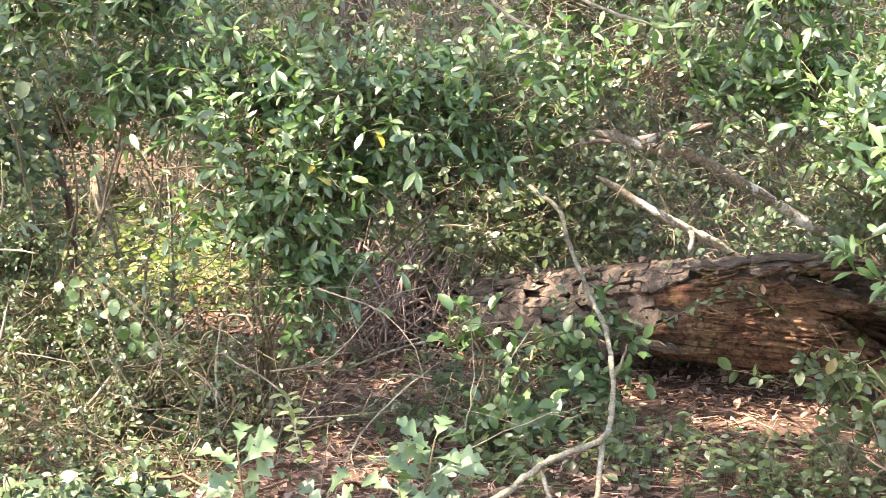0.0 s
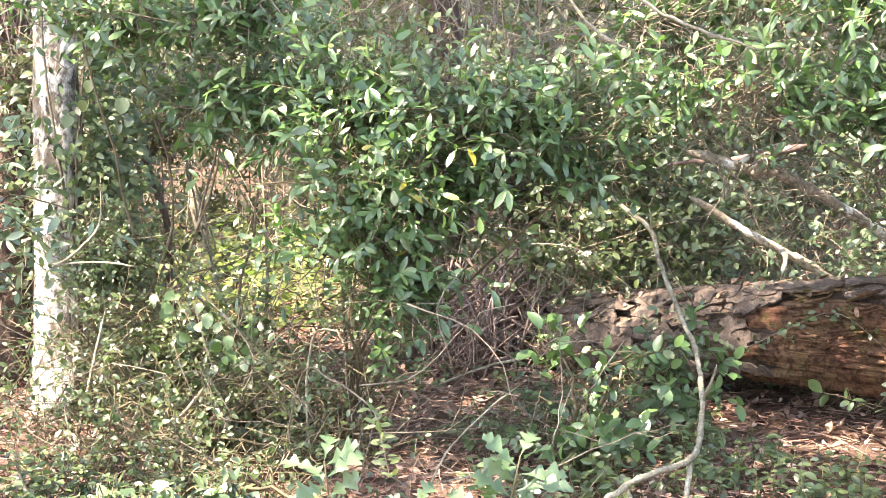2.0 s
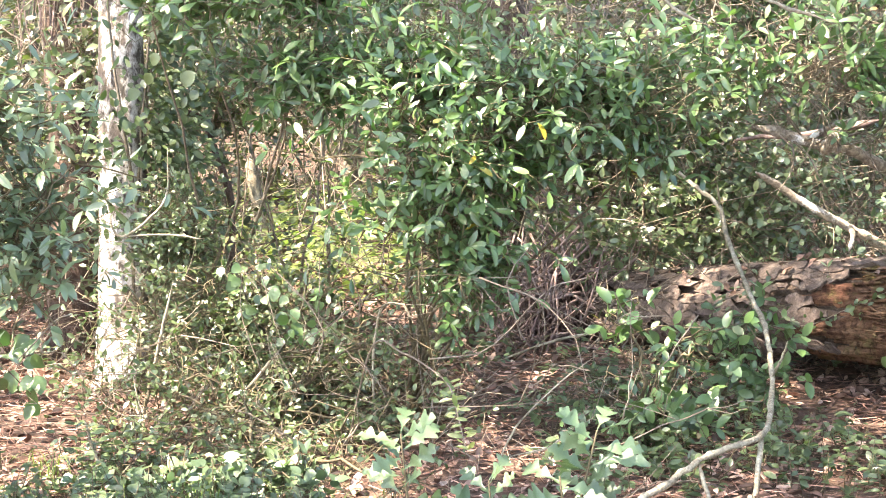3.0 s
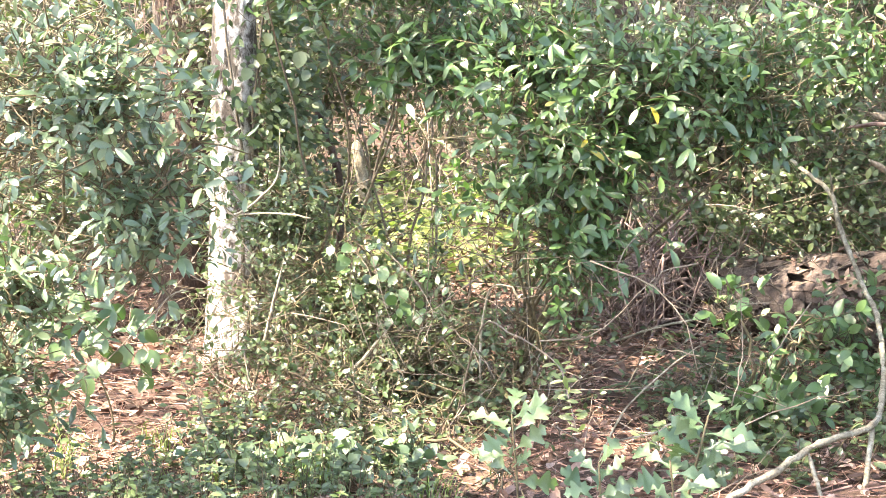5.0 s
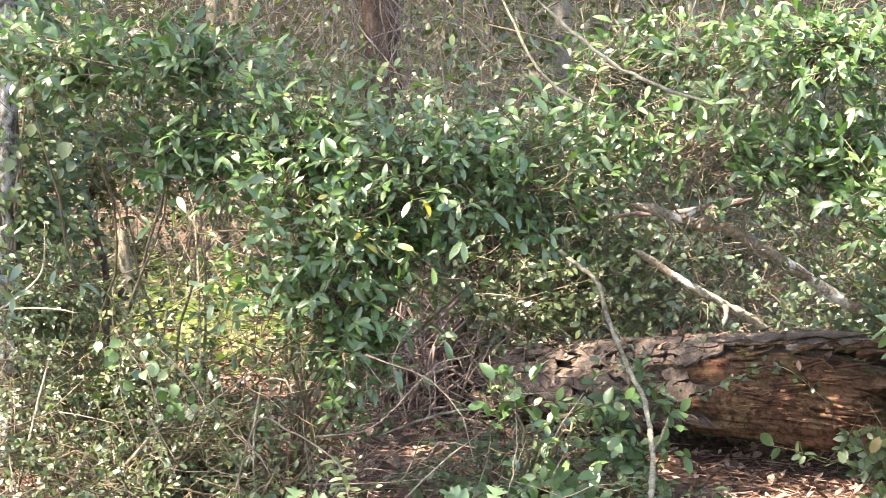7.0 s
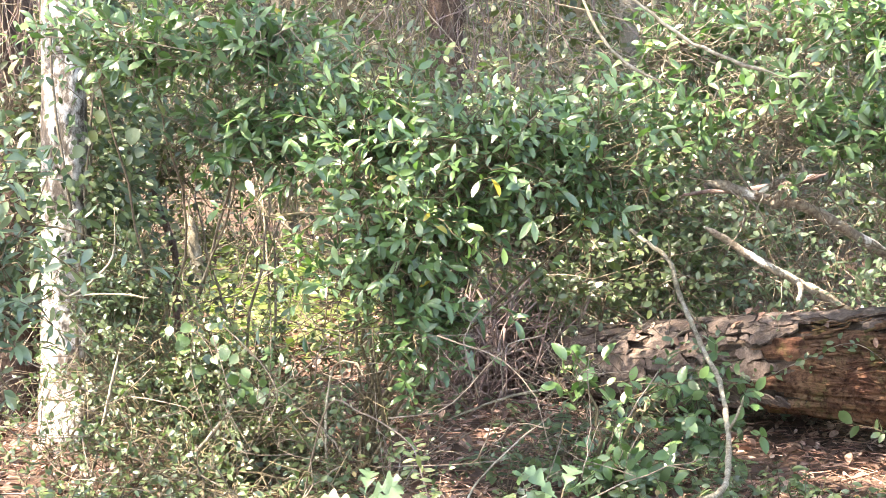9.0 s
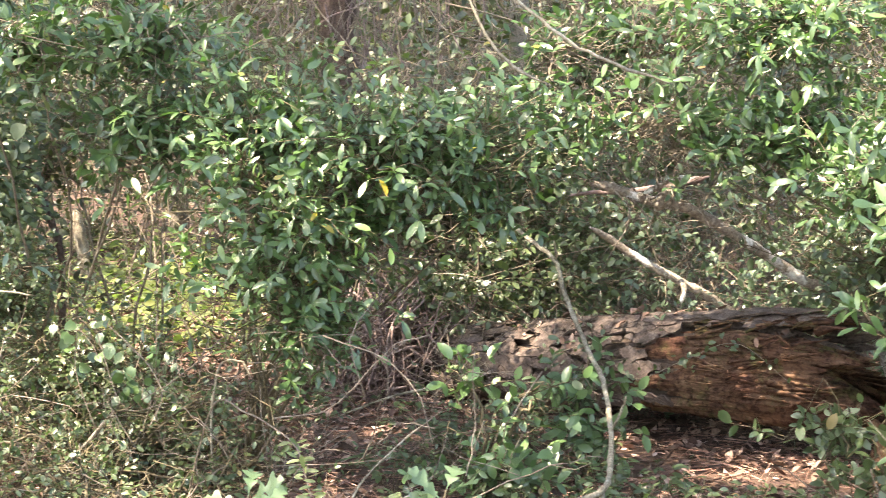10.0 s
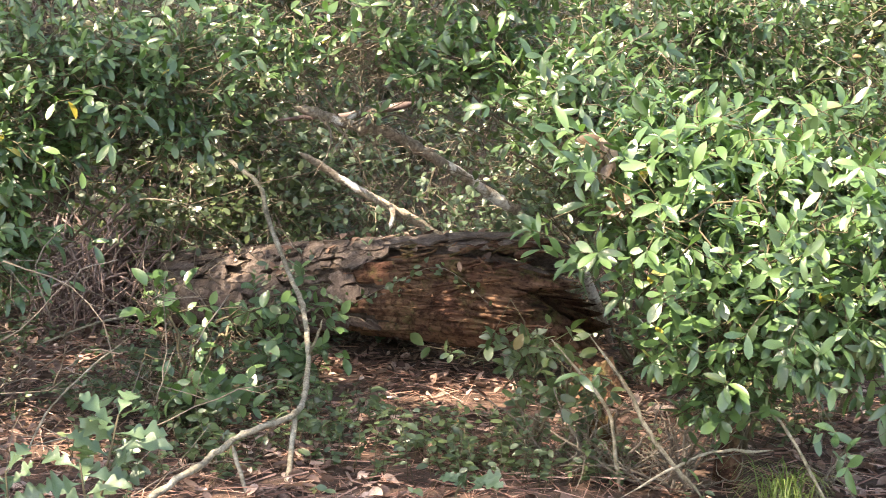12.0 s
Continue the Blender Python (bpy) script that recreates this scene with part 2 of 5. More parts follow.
def blade(width, rows=5, fold=0.22, droop=0.25, shape=1.0, wave=0.0):
    """A leaf of length 1 along +y, folded along its midrib, drooping to its tip; the stalk is its first tenth."""
    v, f = [(0, 0, 0)], []
    for i in range(1, rows):
        u = i / rows
        w = width / 2 * math.sin(math.pi * u**shape) ** 0.66
        z = -droop * u * u
        v += [(-w, u, z + fold * w + wave * math.sin(7 * u)), (0, u, z), (w, u, z + fold * w - wave * math.sin(6 * u))]
    v.append((0, 1.0, -droop))
    tip = len(v) - 1
    f += [(0, 2, 1), (0, 3, 2)]
    for i in range(rows - 2):
        a, b = 1 + 3 * i, 4 + 3 * i
        f += [(a, a + 1, b + 1, b), (a + 1, a + 2, b + 2, b + 1)]
    a = tip - 3
    f += [(a, a + 1, tip), (a + 1, a + 2, tip)]
    return np.array(v), f


def lobed(width, droop=0.2, twist=0.0, shift=0.0):
    """An oak leaf: a long wedge of a base, two pairs of rounded lobes and a blunt three-lobed end."""
    at = np.array((0.0, 0.12, 0.27, 0.40, 0.47, 0.55, 0.68, 0.76, 0.82, 0.91, 1.0)) + shift * np.array((0, 0, 0.5, 1, 1, 1, 1, 0.5, 0.5, 0, 0))
    half = (0.012, 0.03, 0.09, 0.31, 0.31, 0.11, 0.48, 0.46, 0.17, 0.27, 0.0)
    edge = smooth_path(np.stack([at, half], -1), 90)
    at, half = edge[:, 0], np.clip(edge[:, 1], 0, 1)
    v, f, rows = [(0, 0, 0)], [], 34
    for i in range(1, rows):
        u = i / rows
        w = width * float(np.interp(u, at, half))
        wr = width * float(np.interp(min(1.0, u * 1.04), at, half))
        z, fwd = -droop * u * u + 0.012 * math.sin(17 * u), 0.28 * w
        v += [(-w, u + fwd, z + 0.22 * w + twist * u), (0, u, z), (wr, u + 0.28 * wr, z + 0.2 * wr - twist * u)]
    v.append((0, 1.03, -droop))
    tip = len(v) - 1
    f += [(0, 2, 1), (0, 3, 2)]
    for i in range(rows - 2):
        a, b = 1 + 3 * i, 4 + 3 * i
        f += [(a, a + 1, b + 1, b), (a + 1, a + 2, b + 2, b + 1)]
    f += [(tip - 3, tip - 2, tip), (tip - 2, tip - 1, tip)]
    return np.array(v), f


BAY = [blade(0.35, 8, 0.25, 0.2, 1.35), blade(0.32, 8, 0.45, 0.35, 1.2), blade(0.40, 8, 0.12, 0.08, 1.5, wave=0.02), blade(0.35, 8, 0.3, 0.5, 1.3), blade(0.30, 8, 0.2, -0.15, 1.2, wave=0.03)]
FLAKE = [(np.array([(0, 0, 0), (-0.27, 0.45, 0.03), (0, 1, -0.08), (0.27, 0.45, 0.03)]), [(0, 3, 2, 1)])]
OVAL = [blade(0.52, 5, 0.2, 0.15), blade(0.55, 5, 0.35, 0.3), blade(0.5, 5, 0.1, 0.05, wave=0.02)]
ROUND = [blade(0.85, 5, 0.15, 0.2, 0.8), blade(0.8, 5, 0.25, 0.3, 0.75)]
SIMPLE = [blade(0.5, 3, 0.25, 0.2), blade(0.45, 3, 0.1, 0.4)]
DRY = [blade(0.5, 4, 0.5, -0.3), blade(0.42, 4, -0.4, 0.4), blade(0.6, 4, 0.7, -0.1, wave=0.05)]
OAKS = [lobed(0.56, 0.2), lobed(0.50, 0.45, 0.05, 0.03), lobed(0.58, -0.1, -0.05, -0.03), lobed(0.5, 0.6, 0.08)]


def bases(along, up):
    """Rotation matrices (columns x, y, z) with y along the leaf and z as near up as it can be."""
    y = unit(along)
    x = unit(np.cross(y, up))
    return np.stack([x, y, np.cross(x, y)], -1)


def spread(soup, kinds, places, turns, sizes):
    """Adds a blade of one of the kinds at each place."""
    pick = rng.integers(0, len(kinds), len(places))
    for k, (v, f) in enumerate(kinds):
        some = np.where(pick == k)[0]
        if len(some) == 0:
            continue
        world_v = np.einsum("nij,vj->nvi", turns[some] * sizes[some, None, None], v) + places[some, None]
        base = soup.n
        soup.v.append(world_v.reshape(-1, 3))
        soup.n += len(some) * len(v)
        for i in range(len(some)):
            o = base + i * len(v)
            soup.f.extend([tuple(j + o for j in face) for face in f])


def ground_z(x, y):
    x, y = np.asarray(x, float), np.asarray(y, float)
    z = -0.028 * np.clip(y - 4.5, -3, 6) - 0.05 * np.clip(-x, 0, 3.5) * np.clip((y - 4.5) / 3.5, 0, 1)
    return z + 0.02 * np.sin(2.3 * x + 1.1 * y) + 0.014 * np.sin(5.1 * x - 3.7 * y + 1)


def on_ground(x, y, dz=0.0):
    return (x, y, float(ground_z(x, y)) + dz)
# ---- ground ----
def build_ground():
    s = Soup()
    edges = np.concatenate([[-2500, -300, -60, -25, -14], np.arange(-9, 9.01, 0.12), [14, 25, 60, 300, 2500]])
    rows = np.concatenate([[-2500, -300, -40, -10, -2, 1, 2.5], np.arange(3.5, 14.01, 0.12), [16, 19, 24, 32, 60, 300, 2500]])
    gx, gy = np.meshgrid(edges, rows)
    near = (np.abs(gx) < 9.5) & (gy > 3) & (gy < 15)
    gz = ground_z(np.clip(gx, -12, 12), np.clip(gy, 2, 16)) + np.where(near, rng.normal(0, 0.008, gx.shape), 0)
    w = len(edges)
    f = [(i * w + j, i * w + j + 1, (i + 1) * w + j + 1, (i + 1) * w + j) for i in range(len(rows) - 1) for j in range(w - 1)]
    s.add(np.stack([gx, gy, gz], -1).reshape(-1, 3), f)
    tagged(part("ground", s, MAT_SOIL), "brown forest floor of soil under leaf litter", "ground", kind="structure")


def scatter_litter():
    n = 44000
    x, y = rng.uniform(-4.6, 4.2, n), 4.4 + 8.0 * rng.random(n) ** 1.3
    x[22000:], y[22000:] = rng.uniform(-6.5, 6.0, 22000), rng.uniform(-3.0, 4.4, 22000)
    # litter thinned by the large shrub, dark soil standing in for its shade
    bare = (((x - 1.6) / 0.75) ** 2 + ((y - 5.6) / 0.7) ** 2 < 1) & (rng.random(n) < 0.8)
    x, y = x[~bare], y[~bare]
    n = len(x)
    z = ground_z(x, y) + rng.uniform(0.004, 0.03, n)
    a, tilt = rng.uniform(0, 2 * np.pi, n), rng.normal(0, 0.35, n)
    turns = bases(np.stack([np.cos(a), np.sin(a), tilt], -1), rng.normal((0, 0, 1), 0.35, (n, 3)))
    s = Soup()
    spread(s, DRY, np.stack([x, y, z], -1), turns, rng.uniform(0.025, 0.075, n) * np.where(y < 4.3, 1.5, 1.0))
    tagged(part("leaf_litter", s, MAT_LITTER), "curled brown dead leaves covering the forest floor", "leaf litter", kind="stuff")
    n = 38000
    x, y = rng.uniform(-4.6, 4.0, n), 4.4 + 7.0 * rng.random(n) ** 1.2
    x[26000:], y[26000:] = rng.uniform(-6.0, 5.5, 12000), rng.uniform(-3.0, 4.4, 12000)
    a, L = rng.uniform(0, 2 * np.pi, n), rng.uniform(0.08, 0.19, n)
    c = np.stack([x, y, ground_z(x, y) + rng.uniform(0.012, 0.045, n)], -1)
    d = np.stack([np.cos(a), np.sin(a), rng.normal(0, 0.12, n)], -1) * (L / 2)[:, None]
    side = np.stack([-np.sin(a), np.cos(a), rng.normal(0, 0.8, n)], -1) * 0.0016
    v = np.stack([c - d - side, c - d + side, c + d + side * 0.4, c + d - side * 0.4], 1).reshape(-1, 3)
    s = Soup()
    s.add(v, [(4 * i, 4 * i + 1, 4 * i + 2, 4 * i + 3) for i in range(n)])
    tagged(part("pine_straw", s, MAT_NEEDLE), "reddish fallen pine needles strewn over the ground", "pine straw", kind="stuff")


build_ground()
scatter_litter()


# ---- fallen log ----
LOG_A, LOG_B = np.array((-0.32, 9.17, -0.015)), np.array((1.86, 7.03, 0.34))
LOG_AX = unit(LOG_B - LOG_A)
LOG_SIDE = unit(np.cross(LOG_AX, (0, 0, 1)))
LOG_UP = np.cross(LOG_SIDE, LOG_AX)


def log_point(u, a, lift=0.0):
    """A point on the log: u along it, a round it (0 towards the camera's side, pi/2 on top)."""
    r = 0.20 + 0.045 * u + 0.012 * math.sin(9 * u + a) + 0.010 * math.sin(3 * a + 5 * u) + lift
    return LOG_A + (LOG_B - LOG_A) * u + r * (math.cos(a) * LOG_SIDE + math.sin(a) * LOG_UP)


def log_bare(u, a):
    """Where the bark has fallen off."""
    a = (a + 1.6) % (2 * math.pi) - 1.6
    return u > 0.70 + 0.05 * math.sin(9 * a) + 0.02 * math.sin(31 * a) and a < 1.12 + 0.12 * math.sin(40 * u)


def build_log():
    log = thing("fallen_log", tuple(LOG_A - (0, 0, 0.15)), "fallen pine log with peeling bark and rotten orange wood", "log")
    s, rows, around = Soup(), 110, 150
    v = []
    for i in range(rows):
        u = i / (rows - 1)
        for j in range(around):
            a = 2 * math.pi * j / around
            grain = 0.022 * noise.noise(Vector((math.cos(a) * 3.2, math.sin(a) * 3.2, u * 3))) + 0.018 * noise.noise(Vector((math.cos(a) * 9, math.sin(a) * 9, u * 5))) + 0.010 * noise.noise(Vector((math.cos(a) * 22, math.sin(a) * 22, u * 9)))
            hollow = -0.055 * math.exp(-(((u - 0.86) / 0.13) ** 2) - (((a - 1.25) / 0.22) ** 2))
            if log_bare(u, a):
                ridge = abs(noise.noise(Vector((math.cos(a) * 13, math.sin(a) * 13, u * 3.5)))) + 0.5 * abs(noise.noise(Vector((math.cos(a) * 30, math.sin(a) * 30, u * 7))))
                grain += 0.045 * (0.28 - ridge) * min(1.0, 0.3 + 3 * max(0.0, u - 0.72))
            p = log_point(u, a, (-0.012 if log_bare(u, a) else -0.034) + grain + hollow)
            k = max(0.0, (u - 0.84) / 0.16) ** 1.6
            ragged = noise.noise(Vector((math.cos(a) * 3.5, math.sin(a) * 3.5, 7.0))) + 0.5 * noise.noise(Vector((math.cos(a) * 11, math.sin(a) * 11, 3.0)))
            inner = LOG_A + (LOG_B - LOG_A) * u
            p = inner + (p - inner) * (1 - k * (0.22 + 0.25 * ragged)) + LOG_AX * k * (0.24 * ragged - 0.10 * math.sin(a) + 0.03) - np.array((0, 0, 0.05)) * k
            v.append(p)
    f = [(i * around + j, i * around + (j + 1) % around, (i + 1) * around + (j + 1) % around, (i + 1) * around + j) for i in range(rows - 1) for j in range(around)]
    v += [LOG_A, LOG_B - LOG_AX * 0.12]
    f += [(j, len(v) - 2, (j + 1) % around) for j in range(around)]
    f += [((rows - 1) * around + j, (rows - 1) * around + (j + 1) % around, len(v) - 1) for j in range(around)]
    s.add(v, f)
    core = part("trunk_core", s, MAT_ROT, log, "orange-brown rotten wood bared where the bark fell")
    core.data.materials.append(MAT_BARK)
    for k, face in enumerate(core.data.polygons[: (rows - 1) * around]):
        face.material_index = 0 if log_bare((k // around) / (rows - 1), 2 * math.pi * (k % around) / around) else 1
    # plates of bark, left off where the rotten side shows
    for i in range(34):
        for j in range(15):
            u = (i + 0.5 * (j % 2) + rng.uniform(-0.5, 0.5)) / 34 + 0.01
            a = -1.0 + 4.0 * (j + rng.uniform(-0.45, 0.45)) / 14
            if log_bare(u + 0.02, a) or a < -0.75 or u > 0.985 or rng.random() < (0.3 if u > 0.6 and a < 0.8 else 0.06):
                continue
            small = 0.6 if u > 0.6 and a < 0.8 else 1.0
            bark_plate(log, u, a, rng.uniform(0.03, 0.075) * small, rng.uniform(0.16, 0.42) * small)
    for u, a, du, da, lift in [(0.70, 1.15, 0.07, 0.3, 0.008), (0.755, 1.2, 0.075, 0.3, 0.014), (0.815, 1.22, 0.08, 0.32, 0.02), (0.87, 1.3, 0.07, 0.34, 0.03), (0.925, 1.35, 0.07, 0.36, 0.03), (0.685, 0.75, 0.05, 0.3, 0.004), (0.67, 0.4, 0.05, 0.3, 0.003), (0.68, 0.05, 0.05, 0.28, 0.003)]:
        # thick slabs along the lip of the bare side
        bark_plate(log, u, a, du, da, lift)
    for i in range(16):
        # splinters at the broken end
        a = rng.uniform(-0.9, 2.4)
        p = log_point(rng.uniform(0.9, 0.985), a, -0.005)
        q = p + LOG_AX * rng.uniform(0.08, 0.22) + rng.normal(0, 0.02, 3)
        sp = Soup()
        tube(sp, [p, (p + q) / 2 + rng.normal(0, 0.006, 3), q], rng.uniform(0.010, 0.022), 0.003, 5, knots=0.15)
        part("splinter", sp, MAT_ROT, log)
    for i in range(46):
        # long fibres standing off the bared wood
        u, a = rng.uniform(0.76, 0.95), rng.uniform(-0.35, 1.1)
        sp, da = Soup(), rng.normal(0, 0.06)
        pts = [log_point(u + k * rng.uniform(0.012, 0.026), a + da * k, 0.004 + 0.006 * k * rng.random()) for k in range(4)]
        tube(sp, pts, rng.uniform(0.004, 0.010), 0.002, 5, 8, knots=0.2)
        part("splinter", sp, MAT_ROT, log)


def bark_plate(log, u, a, du, da, raised=0.0):
    """One curved, uneven plate of bark with thickness."""
    n, lift = 4, raised + rng.uniform(0.0, 0.008)
    skew, curl = rng.uniform(-0.6, 0.6), rng.uniform(0.0, 0.005)
    top, low = [], []
    for i in range(n):
        for j in range(n):
            x, y = i / (n - 1) - 0.5, j / (n - 1) - 0.5
            corner = 1 - 0.32 * (abs(x) * 2) ** 2 * (abs(y) * 2) ** 2
            uu = u + du * (x * corner + skew * y * 0.7) + rng.uniform(-0.007, 0.007)
            aa = a + da * y * corner + rng.uniform(-0.05, 0.05)
            h = lift + curl * (4 * x * x) + rng.uniform(0, 0.004)
            top.append(log_point(uu, aa, h))
            low.append(log_point(uu, aa, h - 0.010))
    f = []
    for i in range(n - 1):
        for j in range(n - 1):
            k = i * n + j
            f.append((k, k + 1, k + n + 1, k + n))
    rim = [j for j in range(n)] + [i * n + n - 1 for i in range(1, n)] + [(n - 1) * n + j for j in range(n - 2, -1, -1)] + [i * n for i in range(n - 2, 0, -1)]
    f += [(rim[k], rim[(k + 1) % len(rim)], rim[(k + 1) % len(rim)] + n * n, rim[k] + n * n) for k in range(len(rim))]
    s = Soup()
    s.add(top + low, f)
    part("bark_plate", s, MAT_PLATE, log, smooth=False)


build_log()


def rotten_chunk(name, place, size, label):
    """An upright, splintered lump of rotten wood."""
    s = Soup()
    w, d, h = size
    v, rows, around = [], 9, 14
    for i in range(rows):
        u = i / (rows - 1)
        for j in range(around):
            a = 2 * math.pi * j / around
            k = 1 + 0.35 * noise.noise(Vector((math.cos(a) * 2.2 + place[0] * 9, math.sin(a) * 2.2, u * 1.2)))
            taper = (1.15 - 0.5 * u) * k
            top = h * u * (1 + (0.45 * noise.noise(Vector((math.cos(a) * 3.5, math.sin(a) * 3.5 + place[1] * 7, 2.0))) if i > rows - 4 else 0))
            v.append((place[0] + w / 2 * taper * math.cos(a), place[1] + d / 2 * taper * math.sin(a), place[2] - 0.03 + top))
    f = [(i * around + j, i * around + (j + 1) % around, (i + 1) * around + (j + 1) % around, (i + 1) * around + j) for i in range(rows - 1) for j in range(around)]
    v.append((place[0], place[1], place[2] + h * 0.7))
    f += [((rows - 1) * around + j, (rows - 1) * around + (j + 1) % around, len(v) - 1) for j in range(around)]
    s.add(v, f)
    return tagged(part(name, s, MAT_ROT, smooth=False), label, "rotten wood")


rotten_chunk("rotten_stump", on_ground(2.0, 6.85), (0.24, 0.3, 0.2), "crumbling reddish stump under the broken log end")
rotten_chunk("rotten_snag", on_ground(1.74, 5.75), (0.13, 0.16, 0.20), "splintered reddish rotten wood in the litter")
rotten_chunk("rotten_snag", on_ground(2.12, 5.45), (0.10, 0.11, 0.26), "narrow upright piece of reddish rotten wood")


# ---- trees ----
def limb_set(t, bark, start, reach, n, low, high, r):
    for _ in range(n):
        s = Soup()
        z = rng.uniform(low, high)
        a = rng.uniform(0, 2 * np.pi)
        L = reach * rng.uniform(0.5, 1.0)
        p0 = np.array((start[0], start[1], z))
        p1 = p0 + (L * 0.5 * math.cos(a), L * 0.5 * math.sin(a), L * 0.18)
        p2 = p0 + (L * math.cos(a + 0.2), L * math.sin(a + 0.2), L * 0.45)
        tube(s, [p0, p1, p2], r * 0.35, r * 0.06, 5, 7, 0.03)
        part("limb", s, bark, t)


# spots on the ground lit through gaps cut in the crowns for the sun
SUNLIT = [(1.05, 6.8, 0.2), (1.35, 6.75, 0.25), (1.7, 6.7, 0.2), (-2.6, 7.6, 0.2), (-1.95, 12.6, 1.0), (-1.6, 11.2, 0.95), (-2.5, 13.2, 0.35), (0.0, 6.75, 0.24), (0.35, 6.9, 0.15), (-1.5, 6.8, 0.25), (-1.15, 6.35, 0.22), (-1.9, 7.25, 0.22), (-0.9, 6.05, 0.22), (-1.75, 6.2, 0.25), (1.65, 7.05, 0.2), (0.5, 6.4, 0.3), (-0.35, 6.6, 0.2), (-0.6, 7.35, 0.22), (-0.95, 7.5, 0.15), (-0.2, 8.8, 0.25), (0.72, 8.2, 0.15), (0.6, 9.3, 0.25), (2.2, 8.9, 0.35), (1.56, 7.45, 0.2), (-0.85, 5.75, 0.3), (0.9, 7.3, 0.15), (0.87, 6.4, 0.22), (0.0, 8.9, 0.12), (1.35, 9.05, 0.3), (1.1, 7.2, 0.15), (1.38, 7.15, 0.2), (1.6, 8.05, 0.2), (2.05, 7.75, 0.35), (1.9, 8.4, 0.2), (0.75, 7.08, 0.15), (0.5, 7.9, 0.15), (0.15, 8.4, 0.15), (-0.75, 5.5, 0.35), (3.0, 5.6, 0.4), (2.3, 5.45, 0.55), (2.75, 5.4, 0.4), (-0.22, 4.65, 0.14), (0.3, 4.65, 0.14), (2.44, 6.94, 0.45), (0.2, 5.4, 0.3), (0.55, 5.7, 0.22), (-0.2, 6.1, 0.3), (0.85, 8.65, 0.3), (0.6, 8.9, 0.2), (-1.3, 9.8, 0.5), (-0.9, 5.3, 0.4), (-1.7, 5.3, 0.8), (-1.1, 4.9, 0.6), (-2.3, 8.1, 0.3), (-1.2, 7.3, 0.3), (-0.9, 7.0, 0.15), (-0.2, 7.6, 0.2), (0.3, 6.6, 0.2), (-1.9, 5.6, 0.5), (2.65, 5.35, 0.65), (-1.6, 4.3, 0.5), (-2.0, 4.6, 0.6)]


def crown(parent, centre, radius, height, n, material, size):
    """Loose clumps of leaves round the limb ends, with gaps between them."""
    n = int(n * 1.7)
    clumps = max(8, n // 130)
    c = rng.normal(0, 1, (clumps, 3))
    c = unit(c) * rng.random((clumps, 1)) ** 0.5 * (radius, radius, height / 2) + centre
    place = c[rng.integers(0, clumps, n)] + rng.normal(0, 1, (n, 3)) * (0.5, 0.5, 0.22)
    foot = place - np.array(SUN_DIR) * (place[:, 2:] / SUN_DIR.z)
    keep = np.ones(n, bool)
    for x, y, r in SUNLIT:
        keep &= np.hypot(foot[:, 0] - x, foot[:, 1] - y) > r * rng.uniform(0.6, 1.15, n)
    place = place[keep]
    n = len(place)
    s = Soup()
    spread(s, FLAKE, place, bases(rng.normal(0, 1, (n, 3)) * (1, 1, 0.5), rng.normal((0, 0, 1), 0.6, (n, 3))), rng.uniform(0.7, 1.2, n) * size)
    part("crown", s, material, parent, kind="stuff")


def tree(name, x, y, lean, r, height, bark, label, leaves, radius, size=0.105, sides=12, low=4.0):
    base = on_ground(x, y, -0.05)
    t = thing(name, base, label, "tree")
    s = Soup()
    top = np.array(base) + (lean[0] * height, lean[1] * height, height)
    pts = [np.array(base) + (top - base) * u + (0.04 * math.sin(5 * u + x), 0.04 * math.cos(4 * u), 0) for u in (0, 0.03, 0.08, 0.2, 0.4, 0.7, 1.0)]
    p = smooth_path(pts, 60)
    a = np.linspace(0, 2 * np.pi, sides * 2, endpoint=False)
    u = np.linspace(0, 1, 60)
    rad = r * (1 - 0.75 * u) * (1 + 0.75 * np.exp(-u * height / 0.13))
    wave = 1 + 0.05 * np.sin(3 * a + x)[None] + 0.10 * np.exp(-u * height / 0.2)[:, None] * np.sin(5 * a)[None] + rng.normal(0, 0.018, (60, len(a)))
    v = p[:, None] + np.stack([np.cos(a)[None] * rad[:, None] * wave, np.sin(a)[None] * rad[:, None] * wave, 0 * wave], -1)
    k = len(a)
    s.add(v.reshape(-1, 3), [(i * k + j, i * k + (j + 1) % k, (i + 1) * k + (j + 1) % k, (i + 1) * k + j) for i in range(59) for j in range(k)])
    part("trunk", s, bark, t)
    limb_set(t, bark, (top[0] * 0.6 + base[0] * 0.4, top[1] * 0.6 + base[1] * 0.4), radius, 9, low, height * 0.95, r)
    if leaves:
        crown(t, (top[0] * 0.7 + base[0] * 0.3, top[1] * 0.7 + base[1] * 0.3, (low + height) / 2 + 0.5), radius, height - low, leaves, MAT_FAR, size)
    return t


